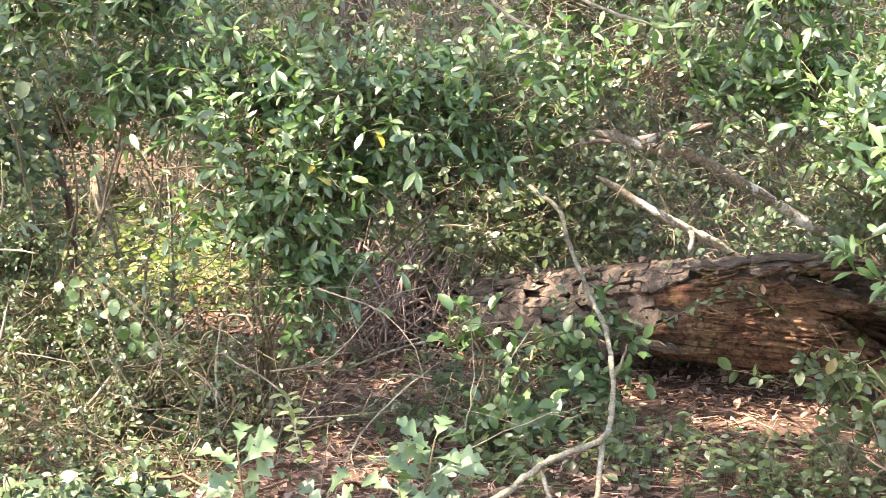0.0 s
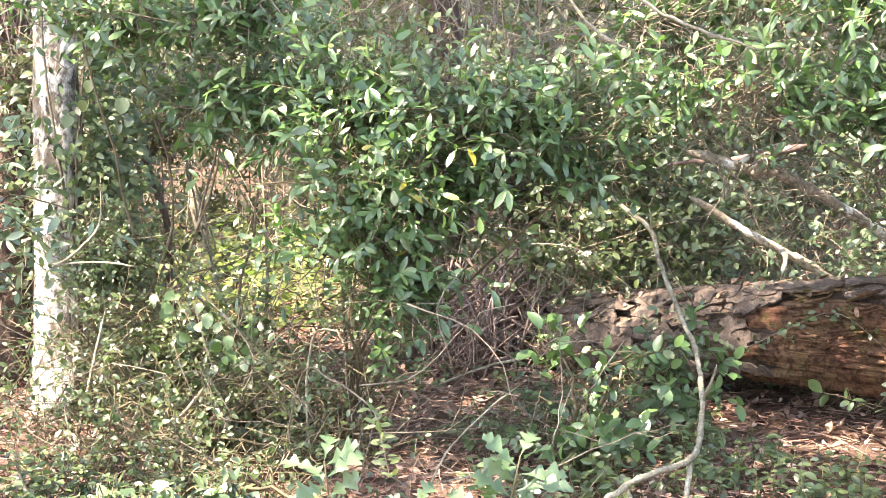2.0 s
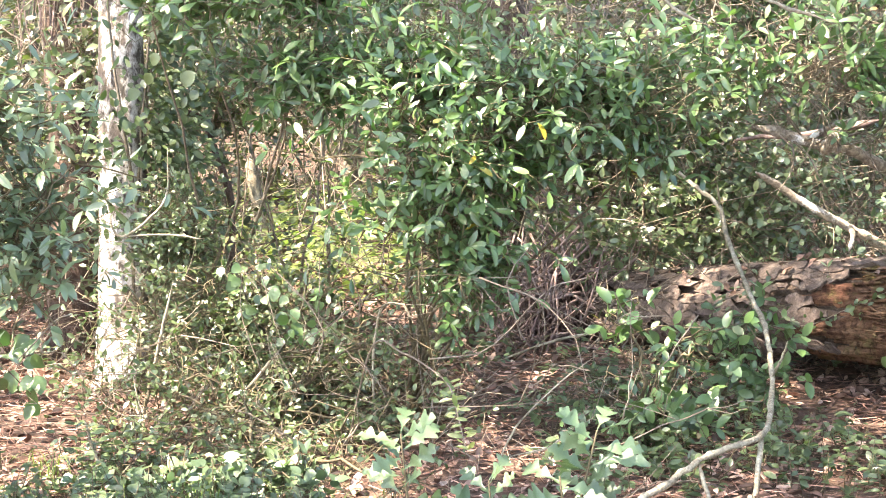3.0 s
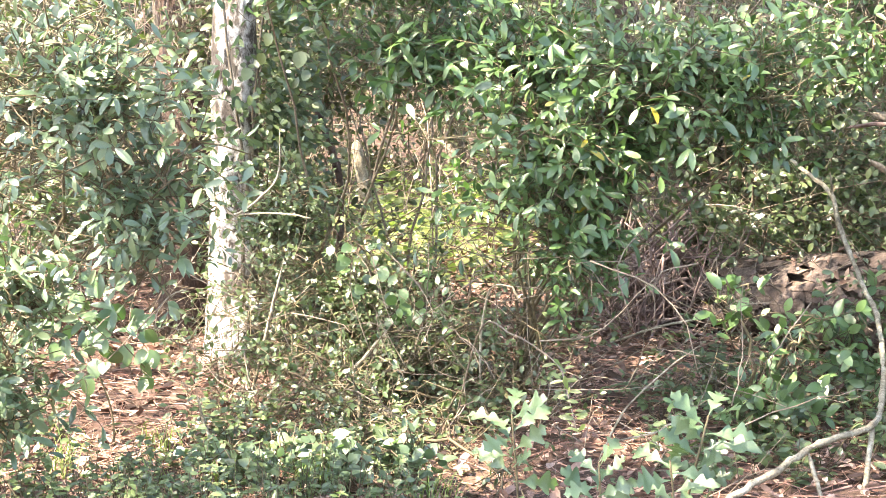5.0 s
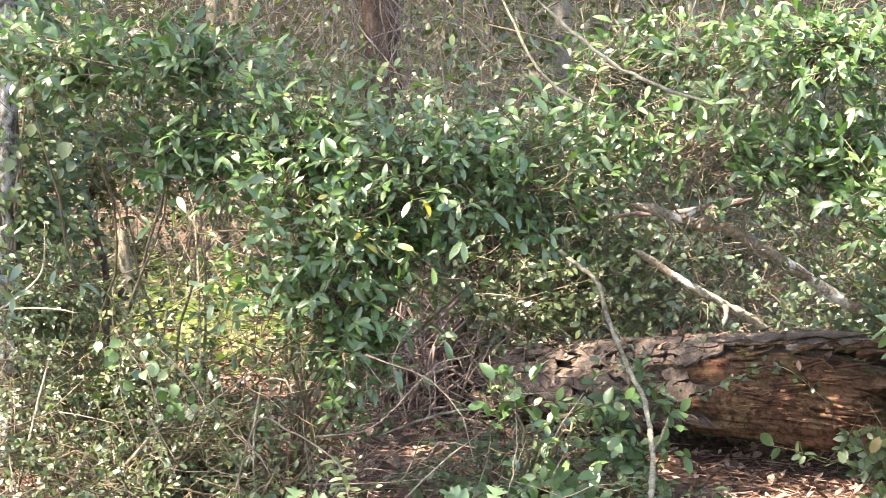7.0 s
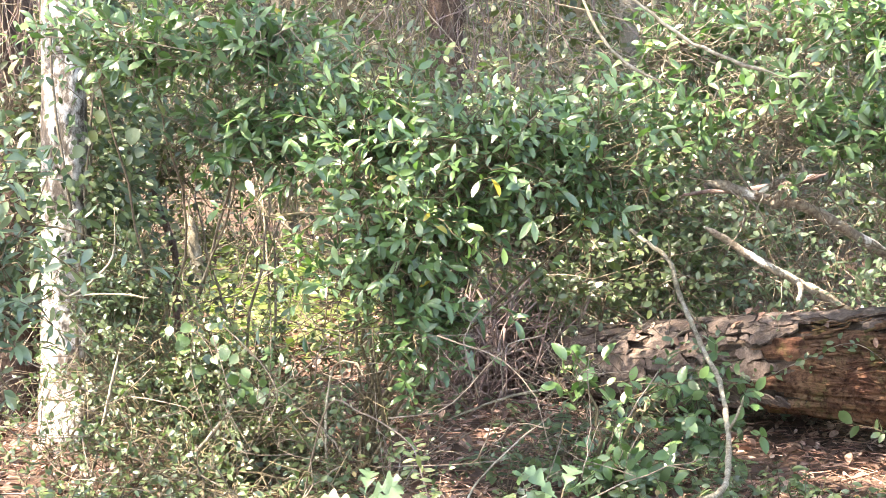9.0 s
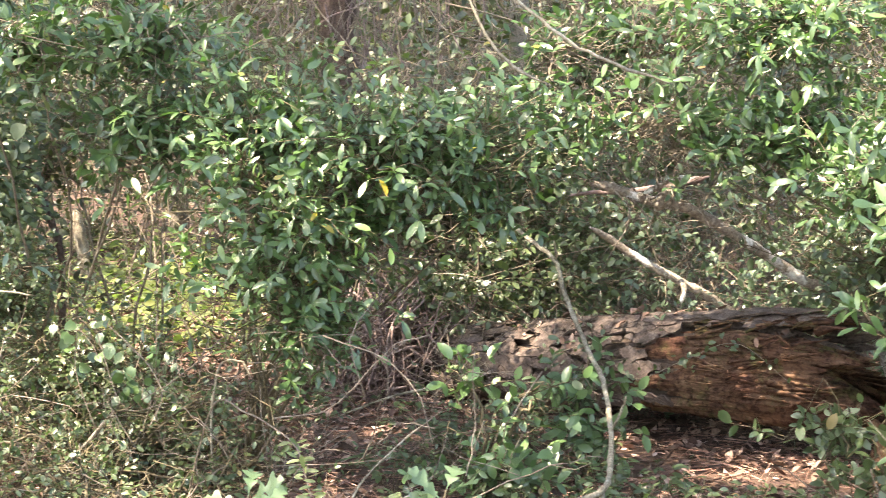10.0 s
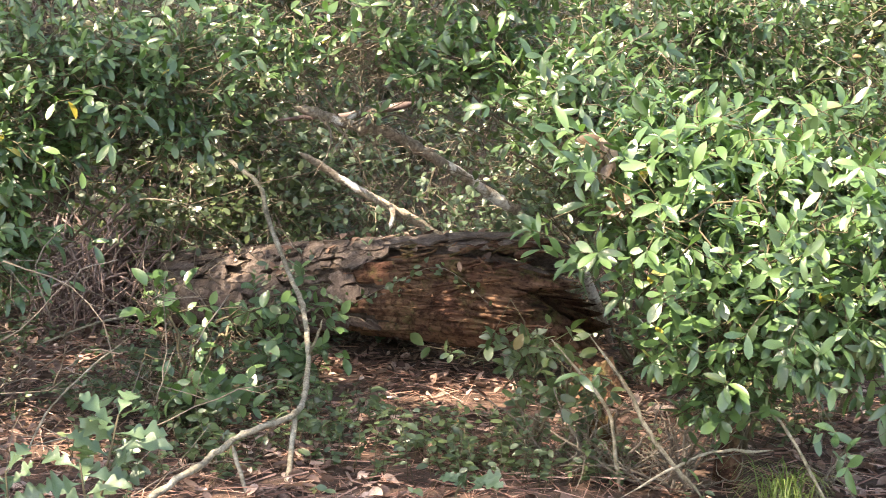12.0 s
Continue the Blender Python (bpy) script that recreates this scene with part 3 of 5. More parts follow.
tree("pale_barked_tree", -2.23, 8.1, (0.02, 0.0), 0.165, 11, MAT_PALEBARK, "straight tree with pale lichen-white bark and climbing vine", 6200, 2.8)
tree("pine_tree", -2.95, 9.7, (0.02, 0.0), 0.165, 13, MAT_DARKBARK, "dark furrowed pine trunk behind the pale tree", 6000, 2.9)
# the last two and those wide of the view are unseen, added for shade
for x, y, r, h, c in [(-3.9, 12.5, 0.10, 12, 5600), (-0.5, 14.5, 0.07, 10, 5200), (0.75, 12.5, 0.11, 13, 6200), (2.0, 14.5, 0.09, 12, 5600), (3.4, 11.5, 0.12, 12, 5800),
                      (-5.2, 6.0, 0.15, 13, 5600), (-5.0, 2.0, 0.16, 12, 3600), (4.6, 7.4, 0.14, 12, 3000), (-7.5, 9.5, 0.15, 13, 4600), (1.6, 17.5, 0.12, 13, 5600), (-2.3, 17.0, 0.11, 13, 5600), (-6.2, 15.5, 0.13, 13, 5600), (5.8, 14.5, 0.13, 13, 5600), (-4.6, 19.0, 0.13, 13, 5600), (-0.6, 19.6, 0.12, 13, 5600), (3.4, 19.0, 0.13, 13, 5600), (1.0, 23.0, 0.13, 14, 5600), (-2.8, 22.5, 0.13, 14, 5600), (-3.5, 3.6, 0.12, 9, 4600), (-2.8, 2.3, 0.12, 11, 3600)]:
    tree("woodland_tree", x, y, (rng.normal(0, 0.02), rng.normal(0, 0.02)), r, h, MAT_GREYBARK, "slender grey-barked tree standing in the thicket", c, 2.7, sides=8)


# ---- shrubs ----
def shrub(name, base, lobes, twigs, kinds, material, size, label, singles=0, wood=None, per_twig=7, twig_len=0.26, category="shrub", droop=0.0, whorl=1.0, gaps=()):
    """Stems rise from the base into lobes (centre, radii); each lobe carries leafy twigs."""
    global rng
    rng = np.random.default_rng(int(abs(base[0]) * 997 + abs(base[1]) * 7919 + twigs))
    wood = wood or MAT_STEM
    t = thing(name, base, label, category)
    base = np.array(base, float)
    weight = np.array([np.prod(r) ** (2 / 3) for _, r in lobes])
    s_twig = Soup()
    bones = []
    for k, (c, r) in enumerate(lobes):
        c, r = np.array(c, float), np.array(r, float)
        mid = base * 0.5 + c * 0.5 + rng.normal(0, 0.06, 3)
        s_stem = Soup()
        p = tube(s_stem, [base + rng.normal(0, 0.03, 3) * (1, 1, 0), base * 0.85 + c * 0.15 + (0, 0, 0.12 * (c[2] - base[2])) + rng.normal(0, 0.05, 3), mid + (0, 0, 0.1 * (c[2] - base[2])), c], 0.010, 0.004, 6, 14, 0.010)
        part("stem", s_stem, wood, t)
        nodes = [p[9:]]
        for _ in range(max(5, int(twigs * weight[k] / weight.sum() / 7))):
            b = c + unit(rng.normal(0, 1, 3)) * r * rng.uniform(0.3, 0.95)
            grown = np.concatenate(nodes)
            a = grown[np.argmin(((grown - b) ** 2).sum(1) * rng.uniform(0.6, 1.6, len(grown)))]
            q = tube(s_twig, [a, (a + b) / 2 + rng.normal(0, 0.03, 3), b], 0.0042, 0.0022, 4, 7, 0.006)
            nodes.append(q[1:])
        bones.append(np.concatenate(nodes))
    places, turns, sizes = [], [], []
    for _ in range(twigs):
        k = rng.choice(len(lobes), p=weight / weight.sum())
        c, r = np.array(lobes[k][0], float), np.array(lobes[k][1], float)
        out = unit(rng.normal(0, 1, 3) * (1, 1, 0.8))
        tip = c + out * r * np.clip(rng.normal(0.85, 0.45), 0.1, 2.1)
        d = unit(out * (1, 1, 0.5) + (0, -0.25, 0.25 - droop) + rng.normal(0, 0.35, 3))
        L = twig_len * rng.uniform(0.6, 1.2)
        start = tip - d * L
        near = bones[k][np.argmin(((bones[k] - start) ** 2).sum(1))]
        tube(s_twig, [near, (near + start) / 2 + rng.normal(0, 0.012, 3), start, tip - d * L * 0.4 + (0, 0, 0.008), tip], 0.003, 0.0012, 3)
        n = per_twig + rng.integers(-2, 3)
        u = np.sort(1.0 - rng.random(n) ** whorl)
        u[-2:] = 1.0
        a = np.arange(n) * 2.4 + rng.uniform(0, 6)
        s1 = unit(np.cross(d, (0.2, 0.3, 1)))
        s2 = np.cross(d, s1)
        radial = np.cos(a)[:, None] * s1 + np.sin(a)[:, None] * s2
        along = unit(radial * 1.0 + d * (0.45 + 0.7 * u[:, None] ** 4) + (0, 0, -0.05 - droop) + rng.normal(0, 0.18, (n, 3)))
        up = np.array((0, -0.35, 1.0)) + rng.normal(0, 0.5, (n, 3)) + d * 0.5
        places.append(start + d * L * u[:, None])
        turns.append(bases(along, up))
        sizes.append(size * rng.uniform(0.55, 1.2, n) * (0.8 + 0.2 * u))
    places, turns, sizes = np.concatenate(places), np.concatenate(turns), np.concatenate(sizes)
    keep = places[:, 2] > ground_z(places[:, 0], places[:, 1]) + 0.03
    foot = places - np.array(SUN_DIR) * (places[:, 2:] / SUN_DIR.z)
    for gx, gy, gr in gaps:
        keep &= np.hypot(foot[:, 0] - gx, foot[:, 1] - gy) > gr
    places, turns, sizes = places[keep], turns[keep], sizes[keep]
    part("twig_growth", s_twig, wood, t, kind="stuff")
    order = np.argsort(places[:, 1])
    single, rest = order[:singles], order[singles:]
    if len(rest):
        s = Soup()
        spread(s, kinds, places[rest], turns[rest], sizes[rest])
        part("foliage", s, material, t, kind="stuff")
    leaf_parts(t, kinds, material, places[single], turns[single], sizes[single])
    return t


LEAF_MESH = {}


def leaf_parts(t, kinds, material, places, turns, sizes, name="leaf"):
    """Single leaves as parts of a plant, on shared meshes."""
    for p, m, k in zip(places, turns, sizes):
        i = int(rng.integers(0, len(kinds)))
        key = (id(kinds), i, material.name)
        if key not in LEAF_MESH:
            s = Soup()
            s.add(*kinds[i])
            LEAF_MESH[key] = s.mesh(name, material)
        ob = new(name, LEAF_MESH[key])
        under(ob, t)
        ob.matrix_basis = Matrix.Translation(p) @ Matrix(m.tolist()).to_4x4() @ Matrix.Scale(float(k), 4)


# where the sun reaches the ground before the log
SUN_PATCH = [(1.05, 6.85, 0.11), (1.25, 6.78, 0.12), (1.45, 6.74, 0.12), (1.65, 6.72, 0.12), (1.45, 7.4, 0.09), (1.6, 7.28, 0.12), (1.78, 7.2, 0.09)]
# broad-leaved shrub in the middle
shrub("bay_shrub", on_ground(-0.7, 7.0), [((-0.5, 6.3, 1.02), (0.36, 0.3, 0.36)), ((-0.45, 6.2, 0.74), (0.17, 0.2, 0.25)), ((-0.1, 6.4, 1.32), (0.38, 0.3, 0.2)), ((0.22, 6.5, 1.32), (0.28, 0.3, 0.22)), ((-0.6, 6.5, 1.4), (0.4, 0.3, 0.2)), ((-0.22, 6.45, 1.02), (0.18, 0.2, 0.12)), ((0.32, 6.55, 1.12), (0.2, 0.2, 0.1)), ((-0.36, 6.35, 0.66), (0.12, 0.12, 0.14))],
      960, BAY, MAT_BAY, 0.070, "broad-leaved evergreen shrub with glossy dark green leaves", singles=280, whorl=1.7, gaps=SUN_PATCH)
# large shrub beside the broken end of the log
shrub("laurel_shrub", on_ground(2.25, 5.75), [((1.84, 5.1, 0.92), (0.32, 0.3, 0.24)), ((2.25, 4.95, 0.75), (0.42, 0.35, 0.32)), ((1.8, 5.3, 1.15), (0.3, 0.3, 0.15)), ((2.2, 5.4, 1.08), (0.36, 0.25, 0.2)), ((1.95, 5.0, 0.62), (0.28, 0.25, 0.2)), ((2.6, 5.2, 0.9), (0.4, 0.4, 0.35)), ((1.95, 5.0, 0.4), (0.12, 0.12, 0.1))],
      1300, BAY, MAT_GLOSS, 0.082, "large evergreen shrub with shiny light-catching leaves", singles=300, whorl=1.7, per_twig=8)
# taller shrub in the shade behind it
shrub("shade_laurel_shrub", on_ground(3.3, 7.6), [((2.35, 6.5, 1.55), (0.45, 0.3, 0.25)), ((2.9, 6.6, 1.3), (0.4, 0.35, 0.35)), ((3.2, 6.7, 1.6), (0.4, 0.35, 0.3)), ((2.5, 6.4, 1.15), (0.35, 0.3, 0.25)), ((3.1, 6.6, 0.9), (0.4, 0.35, 0.3))],
      1100, BAY, MAT_BAY, 0.07, "tall evergreen shrub with dull green leaves in shade", singles=120, wood=MAT_WOOD, whorl=1.5)
shrub("laurel_shrub", on_ground(2.9, 7.5), [((1.05, 6.72, 1.41), (0.36, 0.25, 0.19)), ((0.73, 6.78, 1.46), (0.36, 0.25, 0.17)), ((1.48, 6.65, 1.37), (0.36, 0.25, 0.19)), ((1.75, 6.2, 1.25), (0.3, 0.3, 0.22)), ((0.95, 6.9, 1.78), (0.4, 0.3, 0.17)), ((1.45, 6.6, 1.8), (0.4, 0.3, 0.2)), ((0.6, 6.8, 1.7), (0.2, 0.2, 0.12))],
      950, BAY, MAT_GLOSS, 0.074, "evergreen shrub arching over the log from behind", singles=120, wood=MAT_WOOD, whorl=1.7, gaps=SUN_PATCH + [(1.55, 7.3, 0.07), (1.72, 7.38, 0.08), (1.87, 7.44, 0.06), (1.99, 7.53, 0.1), (2.14, 7.62, 0.07), (1.5, 7.95, 0.12), (1.62, 8.02, 0.08)])
shrub("bay_shrub", on_ground(-1.75, 7.9), [((-1.5, 6.6, 1.72), (0.35, 0.3, 0.17)), ((-1.05, 6.6, 1.72), (0.32, 0.3, 0.17)), ((-1.1, 6.7, 1.4), (0.25, 0.3, 0.2)), ((-1.78, 6.8, 1.78), (0.18, 0.25, 0.12))],
      380, BAY, MAT_BAY, 0.076, "evergreen shrub reaching up beside the pale tree", singles=120, wood=MAT_WOOD)
# shrub in front of the pale tree
shrub("pale_leaved_shrub", on_ground(-2.5, 5.6), [((-1.72, 4.6, 1.35), (0.26, 0.25, 0.28)), ((-1.6, 4.7, 1.05), (0.24, 0.25, 0.26)), ((-2.08, 4.9, 0.72), (0.22, 0.25, 0.22)), ((-2.2, 5.3, 1.25), (0.3, 0.3, 0.35)), ((-2.15, 4.8, 0.4), (0.2, 0.2, 0.18))],
      640, BAY, MAT_PALE, 0.064, "pale green leafy shrub in bright dappled light", singles=280, whorl=1.5, gaps=[(-1.4, 5.5, 0.26), (-1.1, 5.42, 0.22), (-0.9, 5.5, 0.15), (-1.7, 5.6, 0.2)])
# small-leaved shrub between the pale tree and the middle
shrub("privet_shrub", on_ground(-1.4, 7.3), [((-1.5, 7.2, 0.3), (0.45, 0.3, 0.3)), ((-1.84, 7.5, 0.62), (0.22, 0.3, 0.3)), ((-1.15, 7.0, 0.05), (0.35, 0.3, 0.2))],
      950, OVAL, MAT_SMALL, 0.035, "dense small-leaved green shrub beside the pale tree", singles=200, per_twig=9, twig_len=0.22)
# low leafy plants before the log
shrub("seedling_shrub", on_ground(0.3, 6.35), [((0.16, 6.2, 0.50), (0.15, 0.12, 0.09)), ((0.45, 6.2, 0.39), (0.2, 0.12, 0.12)), ((0.28, 6.1, 0.17), (0.25, 0.15, 0.1))],
      46, OVAL, MAT_GLOSS, 0.072, "low green shrub with oval leaves before the log", singles=200)
shrub("seedling_shrub", on_ground(0.66, 6.85), [((0.66, 6.75, 0.36), (0.15, 0.1, 0.1)), ((0.72, 6.7, 0.16), (0.18, 0.12, 0.13))],
      34, OVAL, MAT_GLOSS, 0.074, "low green shrub with oval leaves beside the grey stick", singles=160)
shrub("seedling_shrub", on_ground(1.5, 5.75), [((1.4, 5.6, 0.42), (0.2, 0.12, 0.06)), ((1.55, 5.5, 0.3), (0.15, 0.12, 0.06))],
      40, OVAL, MAT_SMALL, 0.062, "sparse low shrub with grey-green leaves beside the log", singles=160)

shrub("broadleaf_herb", on_ground(-1.05, 5.4), [((-1.14, 5.35, 0.10), (0.2, 0.14, 0.05)), ((-0.9, 5.42, 0.10), (0.14, 0.1, 0.05)), ((-1.45, 5.3, 0.08), (0.2, 0.14, 0.04))],
      54, ROUND, MAT_PALE, 0.055, "low herb with pale rounded leaves in the sun", singles=200, twig_len=0.12, category="herb")


def understory():
    """Shrubs of the thicket: place, height, lowest leaf (share of the height), twigs."""
    spots = [(-3.4, 8.6, 1.2, 0.4, 330), (-3.45, 10.9, 1.4, 0.4, 260), (-0.5, 9.6, 1.3, 0.55, 330), (0.4, 9.6, 1.2, 0.4, 330), (1.2, 9.8, 1.3, 0.3, 330), (2.2, 8.8, 1.4, 0.3, 330), (3.0, 7.6, 1.5, 0.2, 330),
             (3.2, 9.5, 1.6, 0.3, 260), (-3.8, 6.6, 1.1, 0.2, 260), (1.0, 8.6, 1.5, 0.3, 460), (0.25, 8.9, 1.4, 0.25, 460), (-1.4, 8.4, 1.6, 0.75, 300), (-0.75, 7.6, 1.6, 0.75, 180), (2.35, 7.3, 1.6, 0.4, 380),
             (0.6, 11.3, 1.5, 0.3, 240), (2.0, 11.0, 1.6, 0.3, 240), (-4.2, 10.0, 1.5, 0.3, 240), (3.9, 11.5, 1.6, 0.3, 240), (2.9, 6.2, 1.5, 0.2, 330), (0.9, 8.9, 0.7, 0.0, 160), (1.7, 8.5, 0.7, 0.0, 160), (0.35, 9.3, 0.7, 0.0, 160), (-2.35, 9.4, 0.7, 0.0, 150), (-2.25, 9.0, 1.6, 0.3, 360), (-3.5, 9.4, 1.5, 0.3, 260), (2.7, 7.0, 0.6, 0.0, 160), (0.5, 6.9, 0.25, 0.0, 70), (-2.5, 16.6, 1.3, 0.0, 240), (-3.3, 13.4, 1.5, 0.1, 240), (-3.2, 17.4, 1.5, 0.0, 220), (-1.8, 17.2, 1.3, 0.0, 220), (-3.9, 16.0, 1.6, 0.1, 220), (-1.1, 6.2, 0.25, 0.0, 120),
             (1.3, 8.3, 0.85, 0.1, 220), (1.75, 8.0, 0.8, 0.1, 180), (0.75, 9.1, 1.1, 0.2, 220), (2.2, 8.1, 1.1, 0.2, 200), (-0.95, 7.05, 0.4, 0.0, 130), (-1.3, 6.75, 0.4, 0.0, 130), (-1.5, 7.15, 0.45, 0.0, 130), (-1.25, 6.55, 0.3, 0.0, 110), (-1.15, 5.9, 0.22, 0.0, 110), (-0.75, 6.5, 0.2, 0.0, 60)]
    for x, y, h, low, n in spots:
        b = on_ground(x, y)
        lobes = [((x + rng.normal(0, 0.3), y + rng.normal(0, 0.25), b[2] + h * f), (0.42, 0.35, 0.26 if h > 0.8 else 0.15)) for f in np.linspace(low + 0.15, 1.1, 4)]
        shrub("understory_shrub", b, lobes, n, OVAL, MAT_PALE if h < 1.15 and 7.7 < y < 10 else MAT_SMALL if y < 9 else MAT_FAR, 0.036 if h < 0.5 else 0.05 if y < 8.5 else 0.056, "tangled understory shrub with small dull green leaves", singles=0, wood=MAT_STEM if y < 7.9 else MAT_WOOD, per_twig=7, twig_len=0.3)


understory()


def climbing_vine():
    """Leaves and stems that climb the shaded side of the pale tree."""
    t = thing("climbing_vine", on_ground(-2.1, 7.95), "small-leaved vine climbing the pale trunk", "vine")
    for k in range(5):
        s = Soup()
        a0 = rng.uniform(-1.5, 0.6)
        pts = [(-2.23 + 0.02 * z + 0.16 * math.cos(a0 + 0.5 * math.sin(2 * z + k)), 8.1 + 0.16 * math.sin(a0 + 0.5 * math.sin(2 * z + k)), z) for z in np.linspace(-0.25, 2.4, 9)]
        tube(s, pts, 0.010, 0.005, 5, 30, 0.004)
        part("vine_stem", s, MAT_WOOD, t)
    n = 2600
    z = rng.uniform(-0.1, 2.4, n)
    a = rng.normal(0.05, 0.5, n)
    front = rng.random(n) < 0.2
    z[front], a[front] = rng.normal(0.95, 0.28, front.sum()), rng.uniform(-2.4, 0.2, front.sum())
    r = 0.15 + 0.3 * rng.random(n) ** 1.6
    p = np.stack([-2.23 + 0.02 * z + r * np.cos(a), 8.1 + r * np.sin(a), z], -1)
    keep = ~((z < 0.3) & (a < -0.9))
    out = np.stack([np.cos(a), np.sin(a), rng.normal(-0.2, 0.5, n)], -1) + rng.normal(0, 0.4, (n, 3))
    s = Soup()
    spread(s, OVAL, p[keep], bases(out, rng.normal((0.3, -0.6, 0.8), 0.3, (n, 3)))[keep], rng.uniform(0.035, 0.065, n)[keep])
    part("foliage", s, MAT_SMALL, t, kind="stuff")
    n = 12
    at = np.stack([rng.uniform(-2.06, -1.76, n), rng.uniform(7.6, 7.8, n), rng.uniform(1.2, 1.75, n)], -1)
    leaf_parts(t, ROUND, MAT_SMALL, at, bases(rng.normal((0, -0.3, -0.8), 0.4, (n, 3)), rng.normal((0, -1, 0.4), 0.3, (n, 3))), rng.uniform(0.055, 0.085, n))


climbing_vine()


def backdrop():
    """A curved sheet far behind the thicket; its near-black colour stands for the woods' shade."""
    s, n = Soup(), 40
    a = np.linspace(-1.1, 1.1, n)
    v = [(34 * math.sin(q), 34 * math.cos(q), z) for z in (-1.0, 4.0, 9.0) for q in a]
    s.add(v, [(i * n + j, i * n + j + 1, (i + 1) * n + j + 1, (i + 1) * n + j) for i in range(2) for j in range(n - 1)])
    tagged(part("backdrop", s, MAT_FARWALL), "curved sheet coloured near black for the shade of distant woods", "woods", kind="structure")


backdrop()


def far_woods():
    n = 70000
    y = rng.uniform(11.5, 27, n)
    x = rng.uniform(-0.52, 0.52, n) * y
    z = ground_z(np.clip(x, -9, 9), np.clip(y, 2, 14)) + rng.random(n) * (0.9 + 0.115 * y)
    lump = np.array([noise.noise(Vector((a * 0.8, b * 0.5, c * 1.1))) for a, b, c in zip(x, y, z)])
    hole = ((np.abs(x + 0.15 * y) < 0.05 * y) & (z < 0.5) & (y < 16)) | ((((x + 1.9) / 1.1) ** 2 + ((y - 11.8) / 1.7) ** 2 < 1) & (z < 1.4))
    keep = (lump > np.where(z > 1.2, -0.12, 0.0)) & ~hole
    p = np.stack([x, y, z], -1)[keep]
    n = len(p)
    s = Soup()
    spread(s, SIMPLE, p, bases(rng.normal(0, 1, (n, 3)) * (1, 1, 0.6), rng.normal((0, -0.2, 1), 0.5, (n, 3))), rng.uniform(0.07, 0.15, n))
    tagged(part("far_woods_foliage", s, MAT_FAR), "dense leafy thicket closing the view behind", "foliage", kind="stuff")
    s = Soup()
    for k in range(2300):
        c = np.array((0, rng.uniform(9.0, 15) if k < 1700 else rng.uniform(8.6, 11.0), 0))
        c[0] = rng.uniform(-0.46, 0.46) * c[1]
        c[2] = rng.uniform(0.1, 2.7) if k < 1700 else rng.uniform(1.2, 2.5)
        if abs(c[0] + 0.19 * c[1]) < 0.018 * c[1] and c[2] < 1.0:
            continue
        d = unit(rng.normal(0, 1, 3) * (1, 0.5, 1))
        L = rng.uniform(0.2, 0.9)
        tube(s, [c - d * L * 0.5, c - d * L * 0.15 + rng.normal(0, 0.06, 3), c + d * L * 0.2 + rng.normal(0, 0.06, 3), c + d * L * 0.5], rng.uniform(0.002, 0.0065), 0.0015, 3, 7)
    for _ in range(750):
        y = rng.uniform(8.8, 20)
        x = rng.uniform(-0.5, 0.5) * y
        b = np.array(on_ground(float(np.clip(x, -9, 9)), min(y, 14.0)))
        b[0], b[1] = x, y
        d = rng.normal(0, 0.6, 3) + (0, 0, 1)
        L = rng.uniform(0.6, 2.6)
        tube(s, [b, b + d * L * 0.4 + rng.normal(0, 0.1, 3), b + d * L * 0.8 + rng.normal(0, 0.2, 3), b + d * L + rng.normal(0, 0.35, 3)], rng.uniform(0.003, 0.009), 0.002, 4, 7)
    tagged(part("thicket_stems", s, MAT_WOOD), "bare grey stems and vines tangled in the thicket", "twigs", kind="stuff")


far_woods()


# ---- undergrowth ----
def ground_cover():
    s, w = Soup(), Soup()
    places, turns, sizes = [], [], []
    for k in range(7600):
        y = 4.5 + 7.5 * rng.random() ** 1.6
        x = rng.uniform(-0.45, 0.45) * y
        if k >= 6000:
            x, y = rng.uniform(-5, 5), rng.uniform(-2.5, 3.9)
        if noise.noise(Vector((x * 1.1, y * 1.1, 3.0))) < 0.0 or ((x - 1.45) / 0.75) ** 2 + ((y - 6.85) / 0.7) ** 2 < 1 or (((x + 0.2) / 0.6) ** 2 + ((y - 7.0) / 1.0) ** 2 < 1 and rng.random() < 0.85) or (((x + 2.35) / 0.55) ** 2 + ((y - 7.3) / 1.1) ** 2 < 1 and rng.random() < 0.85):
            continue
        b = np.array(on_ground(x, y))
        h = rng.uniform(0.04, 0.22)
        tip = b + (rng.normal(0, 0.05), rng.normal(0, 0.05), h)
        tube(w, [b, (b + tip) / 2 + rng.normal(0, 0.01, 3), tip], 0.0025, 0.0012, 3)
        n = rng.integers(4, 10)
        u = rng.uniform(0.4, 1, n)
        a = rng.uniform(0, 6.28, n)
        places.append(b + (tip - b) * u[:, None])
        turns.append(bases(np.stack([np.cos(a), np.sin(a), rng.normal(0.15, 0.3, n)], -1), rng.normal((0, -0.2, 1), 0.35, (n, 3))))
        sizes.append(rng.uniform(0.022, 0.055, n) * (0.75 if y < 5.4 else 1.0))
    spread(s, OVAL, np.concatenate(places), np.concatenate(turns), np.concatenate(sizes))
    tagged(part("ground_cover_leaves", s, MAT_SMALL), "low green seedlings and herbs over the litter", "ground cover", kind="stuff")
    tagged(part("ground_cover_stems", w, MAT_STEM), "thin stems of low seedlings in the litter", "ground cover", kind="stuff")


ground_cover()


